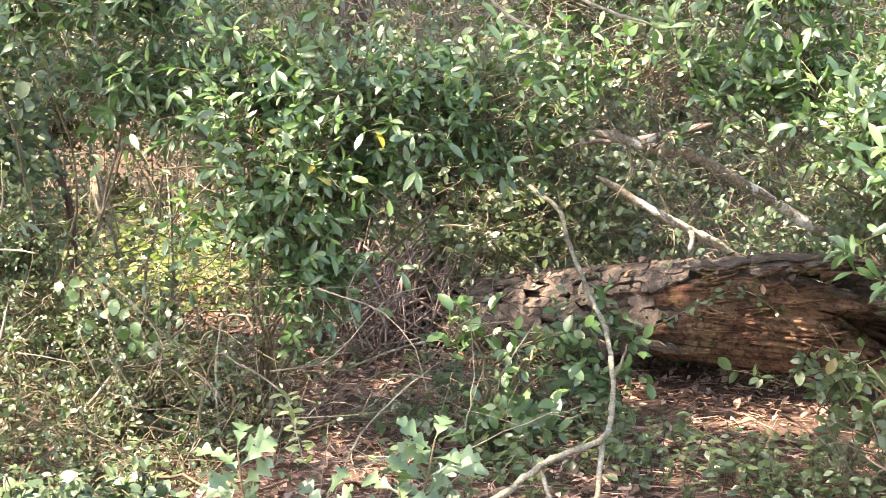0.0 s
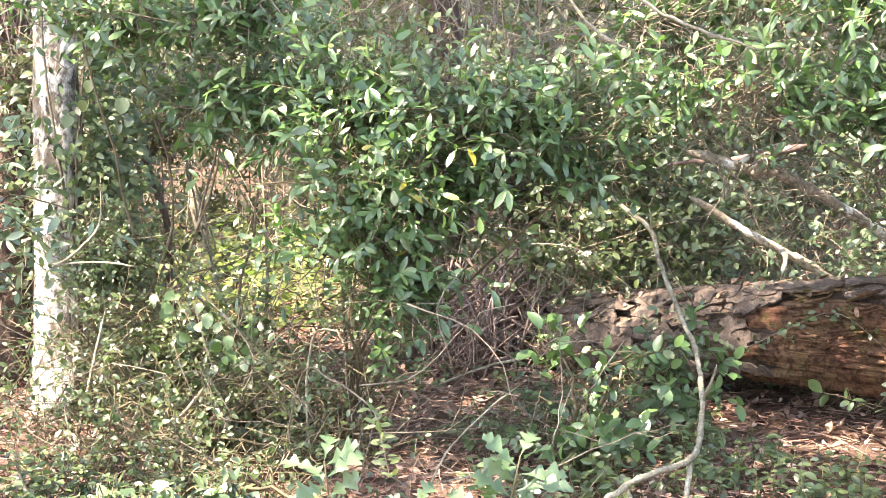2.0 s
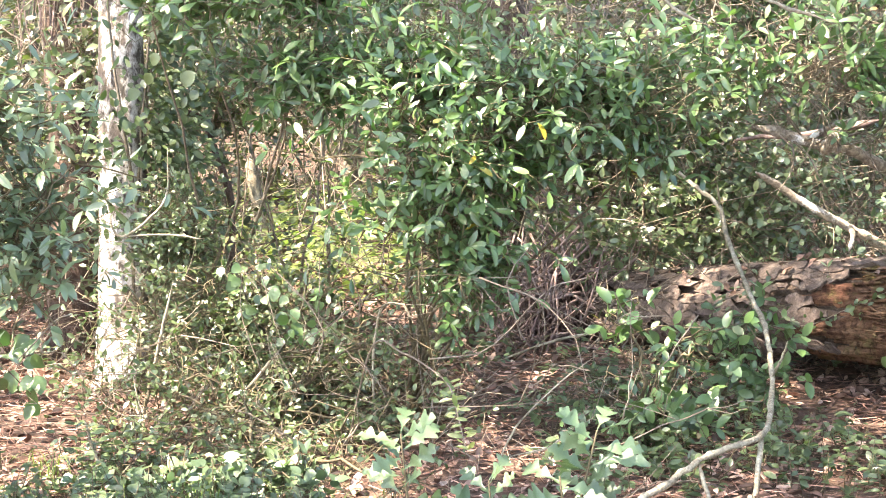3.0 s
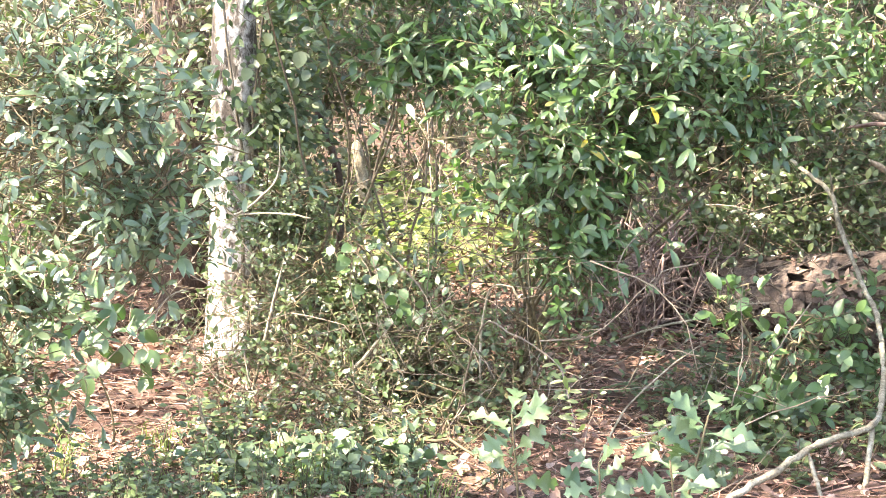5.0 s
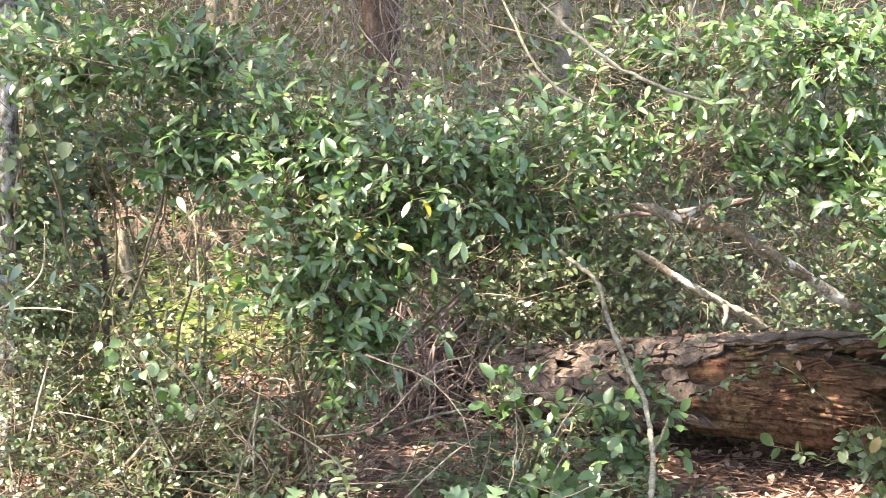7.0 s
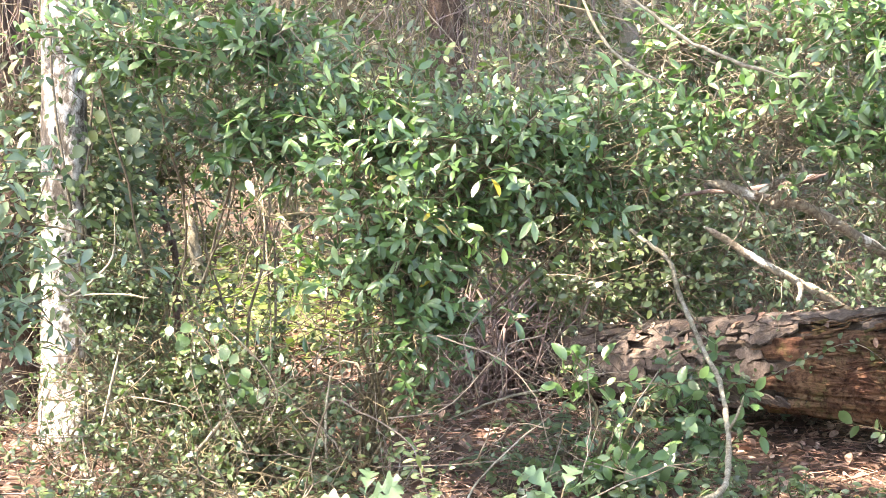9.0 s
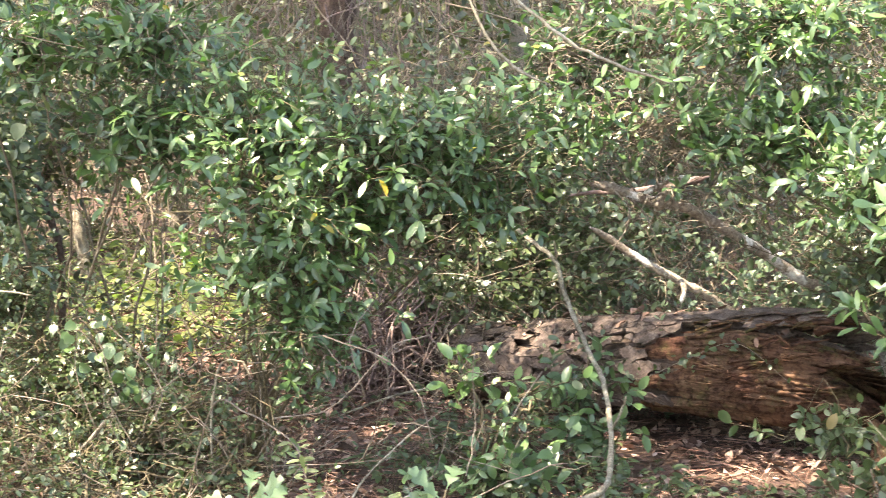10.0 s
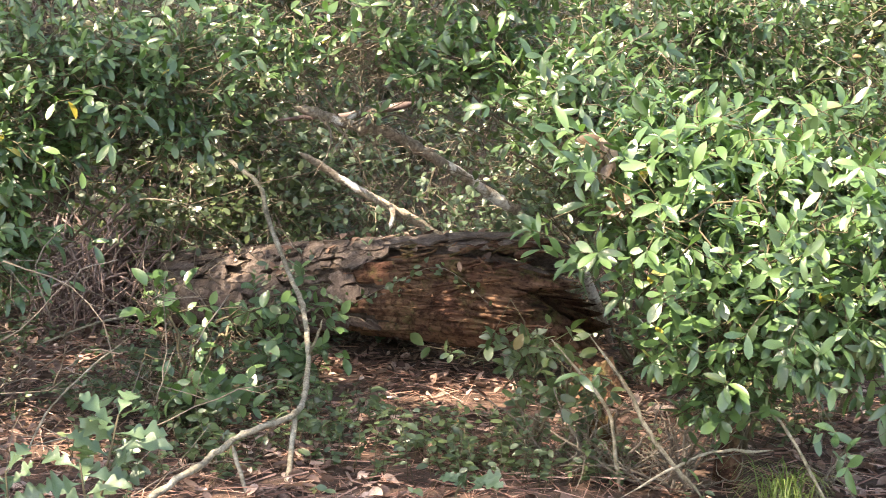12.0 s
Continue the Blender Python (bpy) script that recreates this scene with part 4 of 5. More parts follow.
def sunny_clearing():
    """Low bright herbs in the sunlit gap of the thicket."""
    n = 3000
    y = rng.uniform(10.2, 16.0, n)
    x = -0.155 * y + rng.normal(0, 0.055, n) * y
    z = ground_z(x, y) + rng.random(n) ** 1.5 * 0.35
    a = rng.uniform(0, 6.28, n)
    s = Soup()
    spread(s, OVAL, np.stack([x, y, z], -1), bases(np.stack([np.cos(a), np.sin(a), rng.normal(0.1, 0.3, n)], -1), rng.normal((0, -0.2, 1), 0.35, (n, 3))), rng.uniform(0.05, 0.11, n))
    tagged(part("clearing_herbs", s, MAT_YOUNG), "bright yellow-green herbs in a sunlit gap", "herbs", kind="stuff")


sunny_clearing()


def oak_seedling(x, y, top, leaves, size, label):
    base = np.array(on_ground(x, y))
    t = thing("oak_seedling", tuple(base), label, "seedling", "oak seedlings")
    s = Soup()
    tip = np.array(top, float)
    p = tube(s, [base, base * 0.5 + tip * 0.5 + rng.normal(0, 0.02, 3), tip], 0.006, 0.0025, 6, 8)
    part("stem", s, MAT_STEM, t)
    n = leaves
    a = np.arange(n) * 2.4 + rng.uniform(0, 6)
    u = np.linspace(0.6, 1.0, n)
    places = base + (tip - base) * u[:, None]
    along = unit(np.stack([np.cos(a), 0.7 * np.sin(a), rng.uniform(0.0, 0.9, n)], -1))
    turns = bases(along, np.array((0, -0.75, 0.8)) + rng.normal(0, 0.3, (n, 3)))
    leaf_parts(t, OAKS, MAT_OAK, places, turns, rng.uniform(0.75, 1.15, n) * size)


oak_seedling(-0.47, 4.5, (-0.47, 4.42, 0.49), 12, 0.135, "young oak with lobed grey-green leaves")
oak_seedling(-0.24, 4.45, (-0.23, 4.4, 0.37), 10, 0.125, "young oak with lobed leaves low over the litter")
oak_seedling(-0.02, 4.6, (0.06, 4.45, 0.50), 12, 0.135, "young oak with broad lobed leaves in the sun")
oak_seedling(0.0, 4.5, (-0.04, 4.42, 0.38), 9, 0.130, "small young oak beside the grey stick")
oak_seedling(1.08, 4.95, (1.1, 4.9, 0.17), 6, 0.110, "tiny young oak on dark litter")


def stick(name, paths, label, material=MAT_STICK, category="stick", sides=8):
    """A dead branch: the first path is its main line, the others fork from it."""
    t = thing(name, paths[0][0][-1], label, category) if len(paths) > 1 else None
    for k, (pts, r0, r1) in enumerate(paths):
        s = Soup()
        length = float(np.linalg.norm(np.diff(np.array(pts, float), axis=0), axis=1).sum())
        tube(s, pts, r0, r1, sides, max(8, int(length / 0.035)), 0.0025, 0.07, 0.16 if category == "twig" else 0.05)
        if t:
            part("side_branch" if k else "main_branch", s, material, t)
        else:
            tagged(part(name, s, material), label, category)


stick("leaning_dead_branch", [
    ([(0.40, 7.6, 0.93), (0.50, 7.3, 0.86), (0.588, 7.15, 0.793), (0.613, 6.95, 0.675), (0.674, 6.66, 0.51), (0.71, 6.4, 0.42), (0.712, 6.15, 0.297), (0.677, 5.85, 0.20), (0.608, 5.6, 0.19), (0.438, 5.45, 0.167), (0.324, 5.35, 0.12), (0.144, 5.2, 0.04), (0.05, 5.12, -0.02)], 0.0095, 0.0115),
    ([(0.63, 5.65, 0.2), (0.60, 5.52, 0.07), (0.576, 5.45, -0.05)], 0.011, 0.008),
    ([(0.40, 5.41, 0.15), (0.43, 5.35, 0.05), (0.47, 5.3, -0.03)], 0.008, 0.006),
    ([(0.588, 7.15, 0.793), (0.585, 7.1, 0.84), (0.57, 7.05, 0.9)], 0.006, 0.003),
    ([(0.712, 6.11, 0.29), (0.74, 6.05, 0.38), (0.75, 6.0, 0.44)], 0.007, 0.003)],
    "grey dead branch leaning across the log", MAT_STICK)


def droop_twigs(t, spine, n, reach, pull):
    """Thin curved side twigs that hang from a dead branch."""
    line = smooth_path(spine, 40)
    for _ in range(n):
        s = Soup()
        p = line[rng.integers(0, 40)]
        d = unit(np.array(pull) + rng.normal(0, 1.0, 3) * (1, 0.5, 0.8))
        L = reach * rng.uniform(0.35, 1.1)
        m = p + d * L * 0.5 + rng.normal(0, 0.04, 3) + (0, 0, 0.06)
        q = tube(s, [p, m, p + d * L + (0, 0, -0.12 * L)], rng.uniform(0.004, 0.007), 0.0012, 4, 10, 0.004)
        for k in (3, 5, 7):
            e = q[k] + unit(d + rng.normal(0, 0.7, 3)) * L * rng.uniform(0.2, 0.45)
            tube(s, [q[k], (q[k] + e) / 2 + rng.normal(0, 0.02, 3), e], 0.0022, 0.001, 3, 6)
        part("twig", s, MAT_STRAW, t)


BRANCH_A = [(0.70, 6.88, 1.15), (0.80, 6.9, 1.126), (0.90, 6.93, 1.09), (1.02, 6.97, 1.057), (1.12, 7.0, 1.04), (1.307, 7.1, 0.934), (1.556, 7.25, 0.783), (1.705, 7.32, 0.686), (1.84, 7.4, 0.62), (2.1, 7.6, 0.4), (2.4, 7.85, -0.2)]
stick("fallen_branch", [
    (BRANCH_A, 0.020, 0.027),
    ([(0.985, 6.96, 1.03), (1.02, 6.85, 1.11), (1.06, 6.8, 1.18)], 0.026, 0.016),
    ([(0.93, 6.98, 1.09), (1.04, 7.05, 1.14), (1.13, 7.05, 1.167)], 0.014, 0.008)],
    "thick bare dead branch with a broken stub", MAT_DAPPLED)
droop_twigs(bpy.data.objects["fallen_branch"], BRANCH_A[1:5], 14, 0.38, (0.2, -0.1, -0.5))
stick("fallen_branch", [([(0.80, 7.75, 0.88), (0.914, 7.8, 0.809), (1.034, 7.8, 0.73), (1.128, 7.8, 0.677), (1.263, 7.8, 0.604), (1.44, 7.8, 0.50), (1.75, 7.9, 0.25), (2.1, 8.0, -0.15)], 0.017, 0.024),
      ([(1.228, 7.8, 0.63), (1.242, 7.74, 0.60), (1.225, 7.72, 0.52)], 0.018, 0.008)],
      "sunlit dead branch lying behind the log", MAT_DAPPLED)
stick("hanging_dead_limb", [([(0.7, 7.8, 1.02), (0.82, 7.75, 1.04), (1.0, 7.6, 1.06), (1.3, 7.5, 1.13)], 0.006, 0.018)], "reddish dead limb behind the foliage", MAT_DEAD)
stick("dark_curved_branch", [([(-2.07, 8.35, 1.135), (-1.923, 8.4, 1.09), (-1.863, 8.4, 0.963), (-1.80, 8.4, 0.79), (-1.77, 8.4, 0.617), (-1.775, 8.4, 0.21), (-1.78, 8.4, -0.3)], 0.014, 0.022)], "dark curved young stem beside the pale tree", MAT_DARKBARK)
stick("sunlit_stump", [([(-2.60, 13.0, 0.47), (-2.565, 13.0, 0.25), (-2.52, 13.0, 0.0), (-2.47, 13.0, -0.42)], 0.04, 0.065)], "pale sunlit snag far in the thicket", MAT_STICK, "snag")
for pts, r in [([(-1.63, 6.6, 0.55), (-1.69, 6.6, 0.32), (-1.75, 6.6, 0.08), (-1.81, 6.6, -0.16)], 0.010), ([(-1.15, 6.5, 0.33), (-1.28, 6.5, 0.17), (-1.45, 6.5, -0.02), (-1.48, 6.5, -0.14)], 0.009),
               ([(-1.42, 6.3, 0.0), (-1.2, 6.3, 0.0), (-0.98, 6.3, -0.04)], 0.008), ([(-1.71, 5.6, 0.22), (-1.67, 5.6, 0.07), (-1.61, 5.6, -0.09)], 0.009),
               ([(0.07, 5.6, 0.47), (-0.08, 5.6, 0.35), (-0.21, 5.6, 0.21), (-0.3, 5.6, 0.02)], 0.0045), ([(-0.28, 5.6, 0.1), (-0.11, 5.6, 0.14), (-0.0, 5.6, 0.2)], 0.005),
               ([(-0.36, 7.2, 0.1), (-0.12, 7.2, 0.19), (0.09, 7.2, 0.24)], 0.008), ([(1.45, 5.35, 0.5), (1.63, 5.3, 0.28), (1.67, 5.3, 0.12), (1.7, 5.3, -0.05)], 0.009),
               ([(1.51, 5.1, 0.57), (1.65, 5.1, 0.38), (1.73, 5.1, 0.23), (1.95, 5.1, -0.03)], 0.010), ([(1.6, 5.0, 0.05), (1.87, 5.0, 0.19), (2.11, 5.0, 0.2)], 0.007), ([(1.96, 4.9, 0.35), (2.09, 4.9, 0.32), (2.3, 4.9, -0.02)], 0.007),
               ([(0.1, 6.0, 2.0), (0.17, 6.0, 1.86), (0.24, 6.0, 1.72), (0.34, 6.0, 1.62), (0.46, 6.0, 1.56)], 0.008), ([(0.2, 5.6, 1.95), (0.32, 5.6, 1.84), (0.49, 5.6, 1.71), (0.64, 5.6, 1.64), (0.84, 5.6, 1.57)], 0.008),
               ([(-1.74, 7.0, 1.05), (-1.75, 7.0, 0.85), (-1.84, 7.0, 0.74), (-1.96, 7.0, 0.67), (-2.01, 7.0, 0.77)], 0.007), ([(-1.96, 7.0, 0.67), (-1.76, 7.0, 0.68), (-1.59, 7.0, 0.66)], 0.006)]:
    stick("bare_twig", [(pts, r * 0.6, r * 0.9)], "thin bare grey twig among the undergrowth", MAT_STICK, "twig", 6)
stick("arching_stem", [([(-0.8, 6.5, -0.05), (-0.81, 6.5, 0.25), (-0.78, 6.5, 0.44), (-0.74, 6.5, 0.48), (-0.68, 6.5, 0.47), (-0.65, 6.5, 0.41)], 0.006, 0.004)], "thin pale stem bent into an arch", MAT_STICK, "stem", 6)


def brush_pile():
    t = thing("brush_pile", on_ground(-0.35, 8.7), "heap of dead brown twigs against the log", "brush pile")
    for _ in range(290):
        s = Soup()
        c = np.array((rng.normal(-0.2, 0.16), 8.5 + rng.normal(0, 0.12), rng.uniform(-0.14, 0.38)))
        d = unit(rng.normal(0, 1, 3) * (0.8, 0.5, 1.1))
        L = rng.uniform(0.10, 0.28)
        a, b = c - d * L, c + d * L
        for q in (a, b):
            q[2] = max(q[2], -0.2)
        tube(s, [a, c + rng.normal(0, 0.03, 3), b], rng.uniform(0.004, 0.009), 0.002, 5, 6, 0.007)
        part("twig", s, MAT_DEAD, t)


brush_pile()


def twig_tangle():
    """Dry twigs and runners lying in the undergrowth, each with a few forks."""
    s = Soup()
    for _ in range(800):
        y = 5.2 + 4.6 * rng.random() ** 0.9
        x = rng.uniform(-0.44, 0.44) * y
        if y > 7.0 and abs(x + 0.147 * y) < 0.045 * y:
            continue
        if ((x - 1.2) / 1.0) ** 2 + ((y - 6.4) / 1.6) ** 2 < 1:
            continue
        g = float(ground_z(x, y))
        c = np.array((x, y, g + rng.random() ** 1.6 * 0.75))
        d = unit(rng.normal(0, 1, 3) * (1, 0.6, 0.75))
        L = rng.uniform(0.15, 0.55)
        a, b = c - d * L * 0.5, c + d * L * 0.5
        a[2], b[2] = max(a[2], g + 0.01), max(b[2], g + 0.01)
        m = c + rng.normal(0, 0.07, 3)
        r = rng.uniform(0.0013, 0.0036)
        p = tube(s, [a, m, b], r, r * 0.5, 4, 8, 0.006)
        for q in p[2:6:2]:
            e = q + unit(d + rng.normal(0, 0.7, 3)) * L * rng.uniform(0.15, 0.35)
            e[2] = max(e[2], g + 0.01)
            tube(s, [q, (q + e) / 2 + rng.normal(0, 0.012, 3), e], r * 0.6, 0.001, 3)
    tagged(part("twig_tangle", s, MAT_STRAW), "pale dry twigs and runners tangled over the undergrowth", "twigs", kind="stuff")


twig_tangle()


def sapling():
    """A drooping young shoot with yellow-green leaves."""
    t = thing("young_sapling", on_ground(-0.27, 4.6), "slender drooping shoot with yellow-green leaves", "sapling")
    s = Soup()
    p = tube(s, [on_ground(-0.9, 6.3), (-0.72, 5.75, 0.45), (-0.56, 5.3, 0.53), (-0.45, 5.0, 0.55), (-0.36, 4.7, 0.56), (-0.32, 4.5, 0.52), (-0.29, 4.4, 0.45)], 0.004, 0.0015, 5, 34)
    part("stem", s, MAT_STRAW, t)
    q = p[-13:]
    k = np.repeat(np.arange(13), 2)
    a = np.where(np.arange(26) % 2, 0.4, 2.7) + rng.normal(0, 0.4, 26)
    along = np.stack([np.cos(a), -0.3 + 0 * a, np.sin(a) * 0.5], -1) + rng.normal(0, 0.15, (26, 3))
    leaf_parts(t, BAY, MAT_YOUNG, q[k] + rng.normal(0, 0.006, (26, 3)), bases(along, rng.normal((0, -0.7, 0.7), 0.25, (26, 3))), rng.uniform(0.022, 0.045, 26))


sapling()


def grass_tuft(x, y, n, size, label):
    base = np.array(on_ground(x, y))
    t = thing("grass_tuft", tuple(base), label, "grass", "grass tufts")
    for _ in range(n):
        s = Soup()
        a, L = rng.uniform(0, 6.28), rng.uniform(0.55, 1.1) * size
        d = np.array((math.cos(a), math.sin(a), 0))
        b = base + rng.normal(0, 0.03, 3) * (1, 1, 0)
        side = np.cross(d, (0, 0, 1)) * 0.0022
        pts = [b, b + d * L * 0.2 + (0, 0, L * 0.7), b + d * L * 0.55 + (0, 0, L * 0.85), b + d * L * 0.95 + (0, 0, L * 0.45)]
        v = [q + e * w for q, w in zip(smooth_path(pts, 6), (1, 1, 0.9, 0.7, 0.5, 0.15)) for e in (side, -side)]
        s.add(v, [(2 * i, 2 * i + 1, 2 * i + 3, 2 * i + 2) for i in range(5)])
        part("blade", s, MAT_GRASS, t)


grass_tuft(2.13, 4.95, 90, 0.22, "tuft of fine yellow-green grass in the litter")
for x, y in [(-1.55, 5.3), (-1.85, 5.6), (-1.2, 5.2), (-1.4, 5.7), (-0.95, 5.5), (-2.1, 5.3), (-1.7, 5.05), (-0.8, 5.15)]:
    grass_tuft(x, y, 26, 0.17, "sparse tuft of green grass among low herbs")


def vine_leaves(place, n, size, label):
    """A trailing vine with broad heart-shaped leaves."""
    t = thing("trailing_vine", on_ground(place[0], place[1]), label, "vine")
    s = Soup()
    g = np.array(on_ground(place[0] + 0.05, place[1] + 0.1))
    top = np.array(place, float)
    p = tube(s, [g, (g + top) / 2 + rng.normal(0, 0.05, 3), top + (-0.1, 0, 0.12), top + (0.1, -0.05, 0.0), top + (0.22, -0.05, -0.12)], 0.004, 0.002, 5, 30)
    part("stem", s, MAT_STEM, t)
    at = p[rng.integers(12, 30, n)] + rng.normal(0, 0.06, (n, 3))
    along = rng.normal((0, -0.4, -0.6), 0.5, (n, 3))
    leaf_parts(t, ROUND, MAT_GLOSS, at, bases(along, rng.normal((0, -1, 0.5), 0.3, (n, 3))), rng.uniform(0.7, 1.15, n) * size)


vine_leaves((-2.1, 5.6, 0.44), 46, 0.075, "trailing vine with broad light green leaves")
vine_leaves((-1.3, 6.8, 0.42), 40, 0.055, "trailing vine with broad bright green leaves")


def log_debris():
    """Fallen leaves and a thin creeper lying on the log."""
    n = 110
    u, a = rng.uniform(0.1, 0.97, n), rng.normal(1.5, 0.35, n)
    p = np.array([log_point(float(x), float(y), 0.016) for x, y in zip(u, a)])
    out = np.array([math.cos(y) * LOG_SIDE + math.sin(y) * LOG_UP for y in a])
    s = Soup()
    flat = rng.normal(0, 1, (n, 3))
    flat -= 0.9 * (flat * out).sum(1, keepdims=True) * out
    spread(s, DRY, p, bases(flat, out + rng.normal(0, 0.15, (n, 3))), rng.uniform(0.025, 0.07, n))
    tagged(part("litter_on_log", s, MAT_LITTER), "dry fallen leaves lying on the log", "leaf litter", kind="stuff")
    t = thing("log_creeper", tuple(log_point(0.7, 0.3, 0.03)), "thin creeper with small green leaves on the log", "creeper")
    s = Soup()
    path = tube(s, [log_point(0.5 + 0.09 * k, 0.25 + 0.35 * math.sin(2.1 * k), 0.03) for k in range(6)], 0.003, 0.0015, 4, 40)
    part("stem", s, MAT_STRAW, t)
    n = 70
    at = path[rng.integers(0, 40, n)] + rng.normal(0, 0.02, (n, 3))
    leaf_parts(t, OVAL, MAT_SMALL, at, bases(rng.normal(0, 1, (n, 3)) + LOG_SIDE * 0.5, rng.normal((0, -0.8, 0.6), 0.3, (n, 3))), rng.uniform(0.022, 0.045, n))


log_debris()


def vine_curtain(x, y, top, n, spread_x, label):
    """Dead brown vines hanging round a dark snag."""
    foot = np.array(on_ground(x, min(y, 14.0)))
    foot[1] = y
    t = thing("vine_draped_snag", tuple(foot), label, "snag")
    s = Soup()
    tube(s, [foot - (0, 0, 0.1), (x + 0.03, y, 1.2), (x - 0.04, y, top)], 0.13, 0.10, 12, 24, 0.01, 0.06)
    part("trunk", s, MAT_DARKBARK, t)
    for _ in range(n):
        s = Soup()
        px, py = x + rng.normal(0, spread_x), y - abs(rng.normal(0.1, 0.15))
        z0, L = rng.uniform(1.5, top), rng.uniform(0.3, 1.0)
        sway = rng.normal(0, 0.12, 3)
        tube(s, [(px, py, z0), (px + sway[0] * 0.5, py, z0 - L * 0.4), (px + sway[1], py - 0.05, z0 - L * 0.75), (px + sway[1] + sway[2] * 0.4, py, z0 - L)], rng.uniform(0.003, 0.008), 0.002, 4, 10, 0.008)
        part("vine", s, MAT_DEAD if rng.random() < 0.65 else MAT_STRAW, t)


vine_curtain(-0.46, 10.0, 2.7, 110, 0.3, "dark snag draped with hanging dead brown vines")
vine_curtain(-2.85, 9.1, 2.3, 60, 0.16, "dead brown vines hanging on a dark narrow snag")


def dead_shrub(x, y, n, reach, label, lean=(0.0, 0.0)):
    """Bare forking dead stems rising from one foot."""
    foot = np.array(on_ground(x, y))
    t = thing("dead_shrub", tuple(foot), label, "dead shrub", "dead shrubs")
    for _ in range(n):
        s = Soup()
        a = rng.uniform(0, 6.28)
        L = reach * rng.uniform(0.5, 1.1)
        d = np.array((math.cos(a) * 0.8 + lean[0], math.sin(a) * 0.5 + lean[1], rng.uniform(0.25, 0.9)))
        p = tube(s, [foot + rng.normal(0, 0.03, 3) * (1, 1, 0), foot + d * L * 0.4 + rng.normal(0, 0.03, 3), foot + d * L + (0, 0, -0.1 * L)], rng.uniform(0.004, 0.008), 0.0018, 5, 14, 0.006)
        for q in p[4:12:2]:
            e = q + unit(d + rng.normal(0, 0.8, 3)) * L * rng.uniform(0.2, 0.4)
            e[2] = max(e[2], foot[2] + 0.01)
            tube(s, [q, (q + e) / 2 + rng.normal(0, 0.015, 3), e], 0.0028, 0.001, 4, 6)
        part("stem", s, MAT_STRAW, t)


dead_shrub(1.9, 5.35, 22, 0.5, "bare tan dead stems under the large shrub", (-0.2, -0.1))
dead_shrub(1.72, 5.5, 20, 0.48, "bare grey dead twigs spreading under the large shrub", (0.25, -0.1))
dead_shrub(1.55, 5.6, 12, 0.4, "small bare dead shrub beside the broken log")
dead_shrub(1.35, 8.1, 14, 0.7, "bare dead twigs round the fallen branch", (-0.1, 0.1))
dead_shrub(1.75, 7.95, 14, 0.7, "bare grey dead twigs behind the log", (0.0, -0.2))
dead_shrub(0.75, 8.35, 14, 0.75, "bare grey dead twigs behind the log", (0.1, -0.2))
dead_shrub(1.1, 8.2, 12, 0.9, "tall bare dead stems under the fallen branch", (0.0, -0.1))
dead_shrub(0.35, 8.3, 12, 0.6, "bare dead twigs leaning over the brush heap")
dead_shrub(2.3, 5.2, 6, 0.4, "bare dead stems lying in shaded litter")
dead_shrub(-0.75, 6.9, 7, 0.5, "bare brown stems beneath the evergreen shrub")
dead_shrub(-1.0, 6.0, 10, 0.35, "thin bare stems among low herbs")


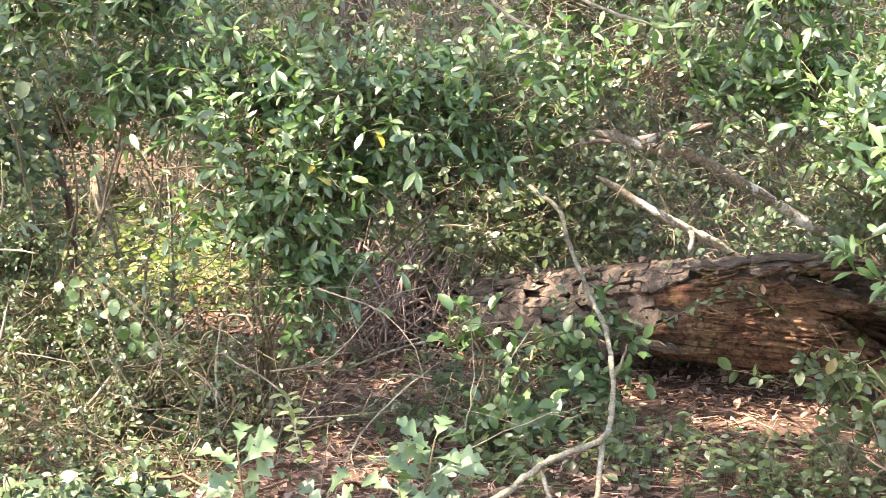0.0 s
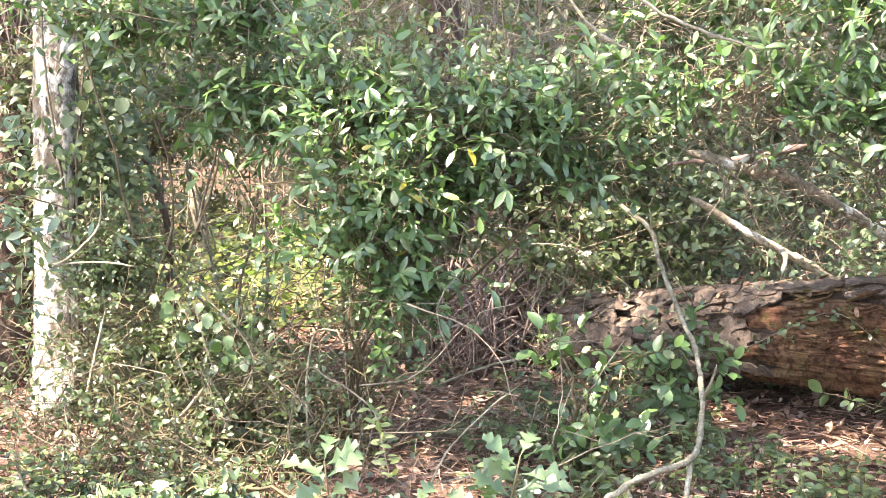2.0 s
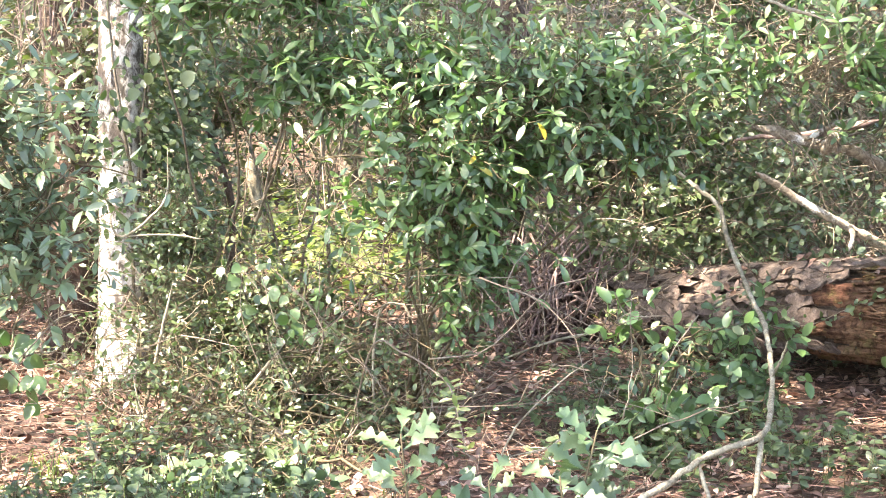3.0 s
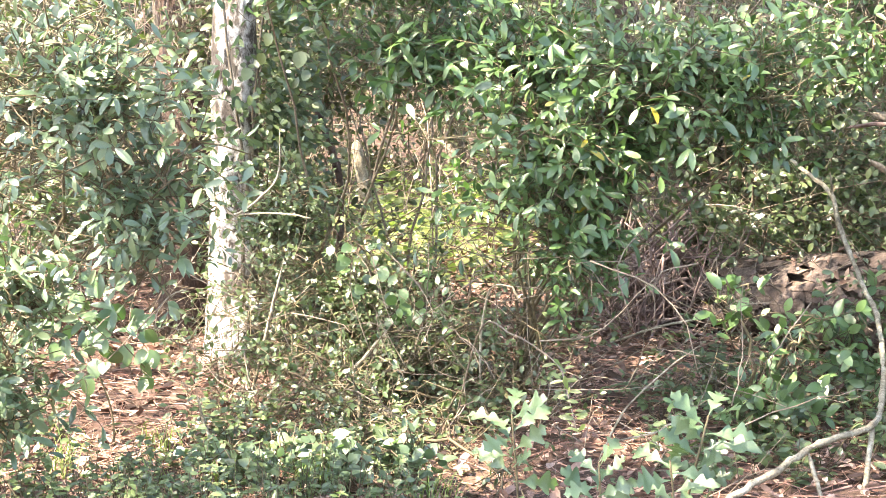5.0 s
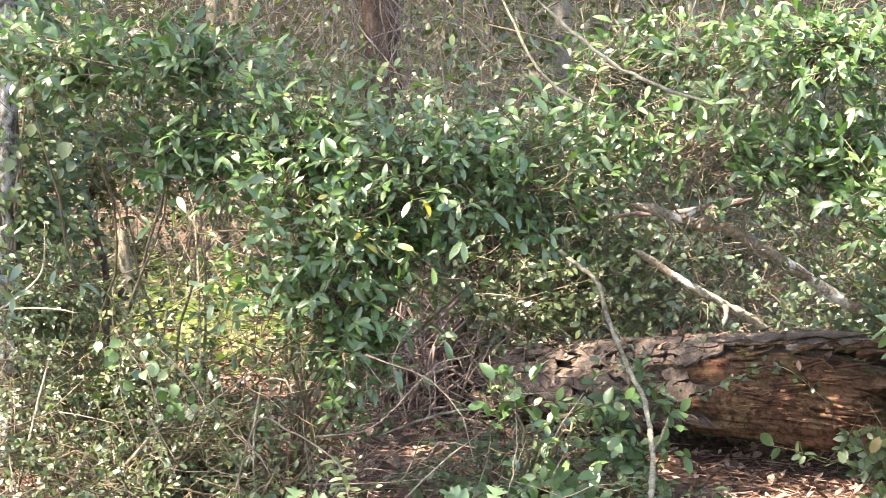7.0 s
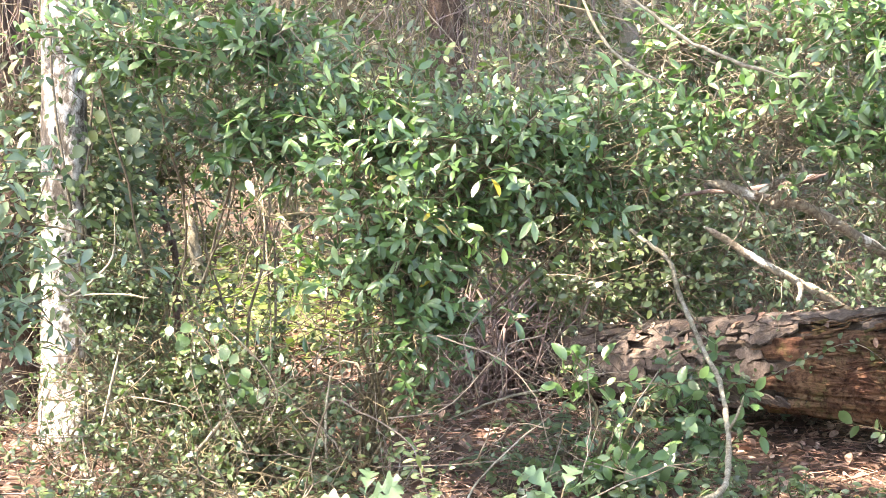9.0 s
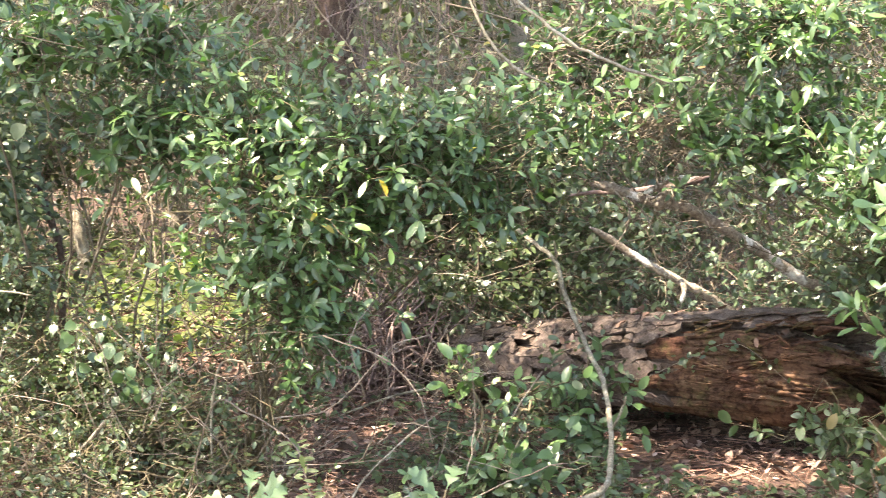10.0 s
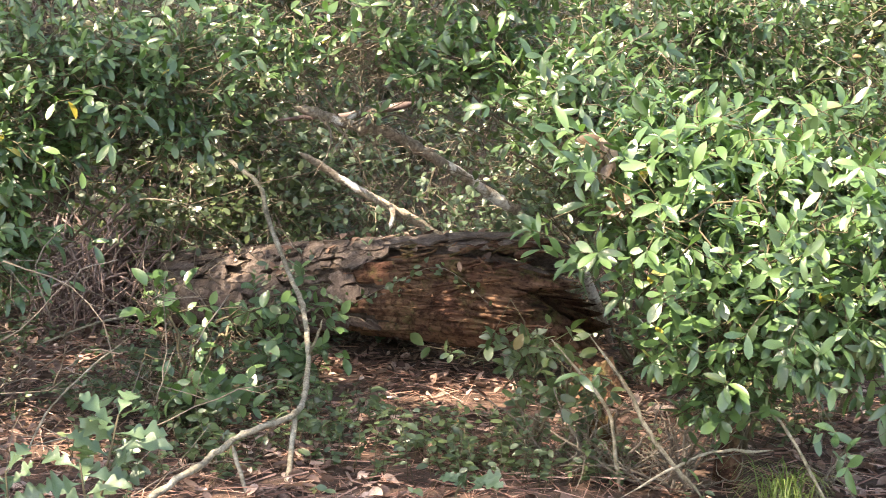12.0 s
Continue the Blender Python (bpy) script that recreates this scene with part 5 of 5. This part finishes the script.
def withered_cluster():
    t = thing("withered_leaf_cluster", (1.57, 5.15, 1.14), "cluster of withered brown leaves caught in the shrub", "dead leaves")
    s = Soup()
    p = tube(s, [(1.55, 5.3, 1.2), (1.57, 5.18, 1.14), (1.6, 5.12, 0.98)], 0.003, 0.0015, 4, 14)
    part("stem", s, MAT_STRAW, t)
    n = 26
    at = p[rng.integers(2, 14, n)] + rng.normal(0, 0.012, (n, 3))
    leaf_parts(t, DRY, MAT_BROWNLEAF, at, bases(rng.normal((0, -0.3, -0.8), 0.5, (n, 3)), rng.normal((0, -1, 0.3), 0.4, (n, 3))), rng.uniform(0.05, 0.09, n))


withered_cluster()


def yellow_sprig(place, n, label):
    """A thin twig with a few sunlit yellow-green leaves."""
    t = thing("yellow_leaf_sprig", place, label, "twig")
    s = Soup()
    p = tube(s, [(-2.0, 8.38, 1.05), (place[0] + 0.05, place[1] + 0.08, place[2] - 0.02), place, (place[0] - 0.1, place[1] - 0.05, place[2] + 0.05)], 0.003, 0.0015, 4, 12)
    part("stem", s, MAT_STRAW, t)
    leaf_parts(t, BAY, MAT_YOUNG, p[rng.integers(4, 12, n)], bases(rng.normal((-0.6, -0.3, 0.1), 0.4, (n, 3)), rng.normal((0, -0.8, 0.6), 0.3, (n, 3))), rng.uniform(0.05, 0.085, n))


yellow_sprig((-2.05, 8.15, 1.14), 9, "few sunlit yellow-green leaves beside the pale trunk")


def fern(x, y, z, n, label):
    """Arching fronds with paired leaflets."""
    foot = np.array(on_ground(x, y))
    t = thing("fern", tuple(foot), label, "fern")
    for k in range(n):
        a = rng.uniform(0, 6.28)
        L = rng.uniform(0.2, 0.32)
        d = np.array((math.cos(a), math.sin(a) * 0.7, 0))
        s = Soup()
        p = tube(s, [foot, foot + d * L * 0.35 + (0, 0, z), foot + d * L + (0, 0, z * 0.75)], 0.002, 0.001, 4, 16)
        rib = part("frond", s, MAT_STEM, t)
        q = np.repeat(p[4:], 2, axis=0)
        m = len(q)
        side = np.cross(d, (0, 0, 1))
        sign = np.where(np.arange(m) % 2, 1, -1)[:, None]
        leaf_parts(rib, OVAL, MAT_SMALL, q, bases(side * sign + d * 0.35, np.tile((0, -0.3, 1.0), (m, 1))), np.linspace(0.055, 0.02, m), "leaflet")


fern(0.12, 6.75, 0.22, 7, "small green fern before the log")
fern(-0.1, 6.35, 0.15, 5, "low fern in reddish litter")
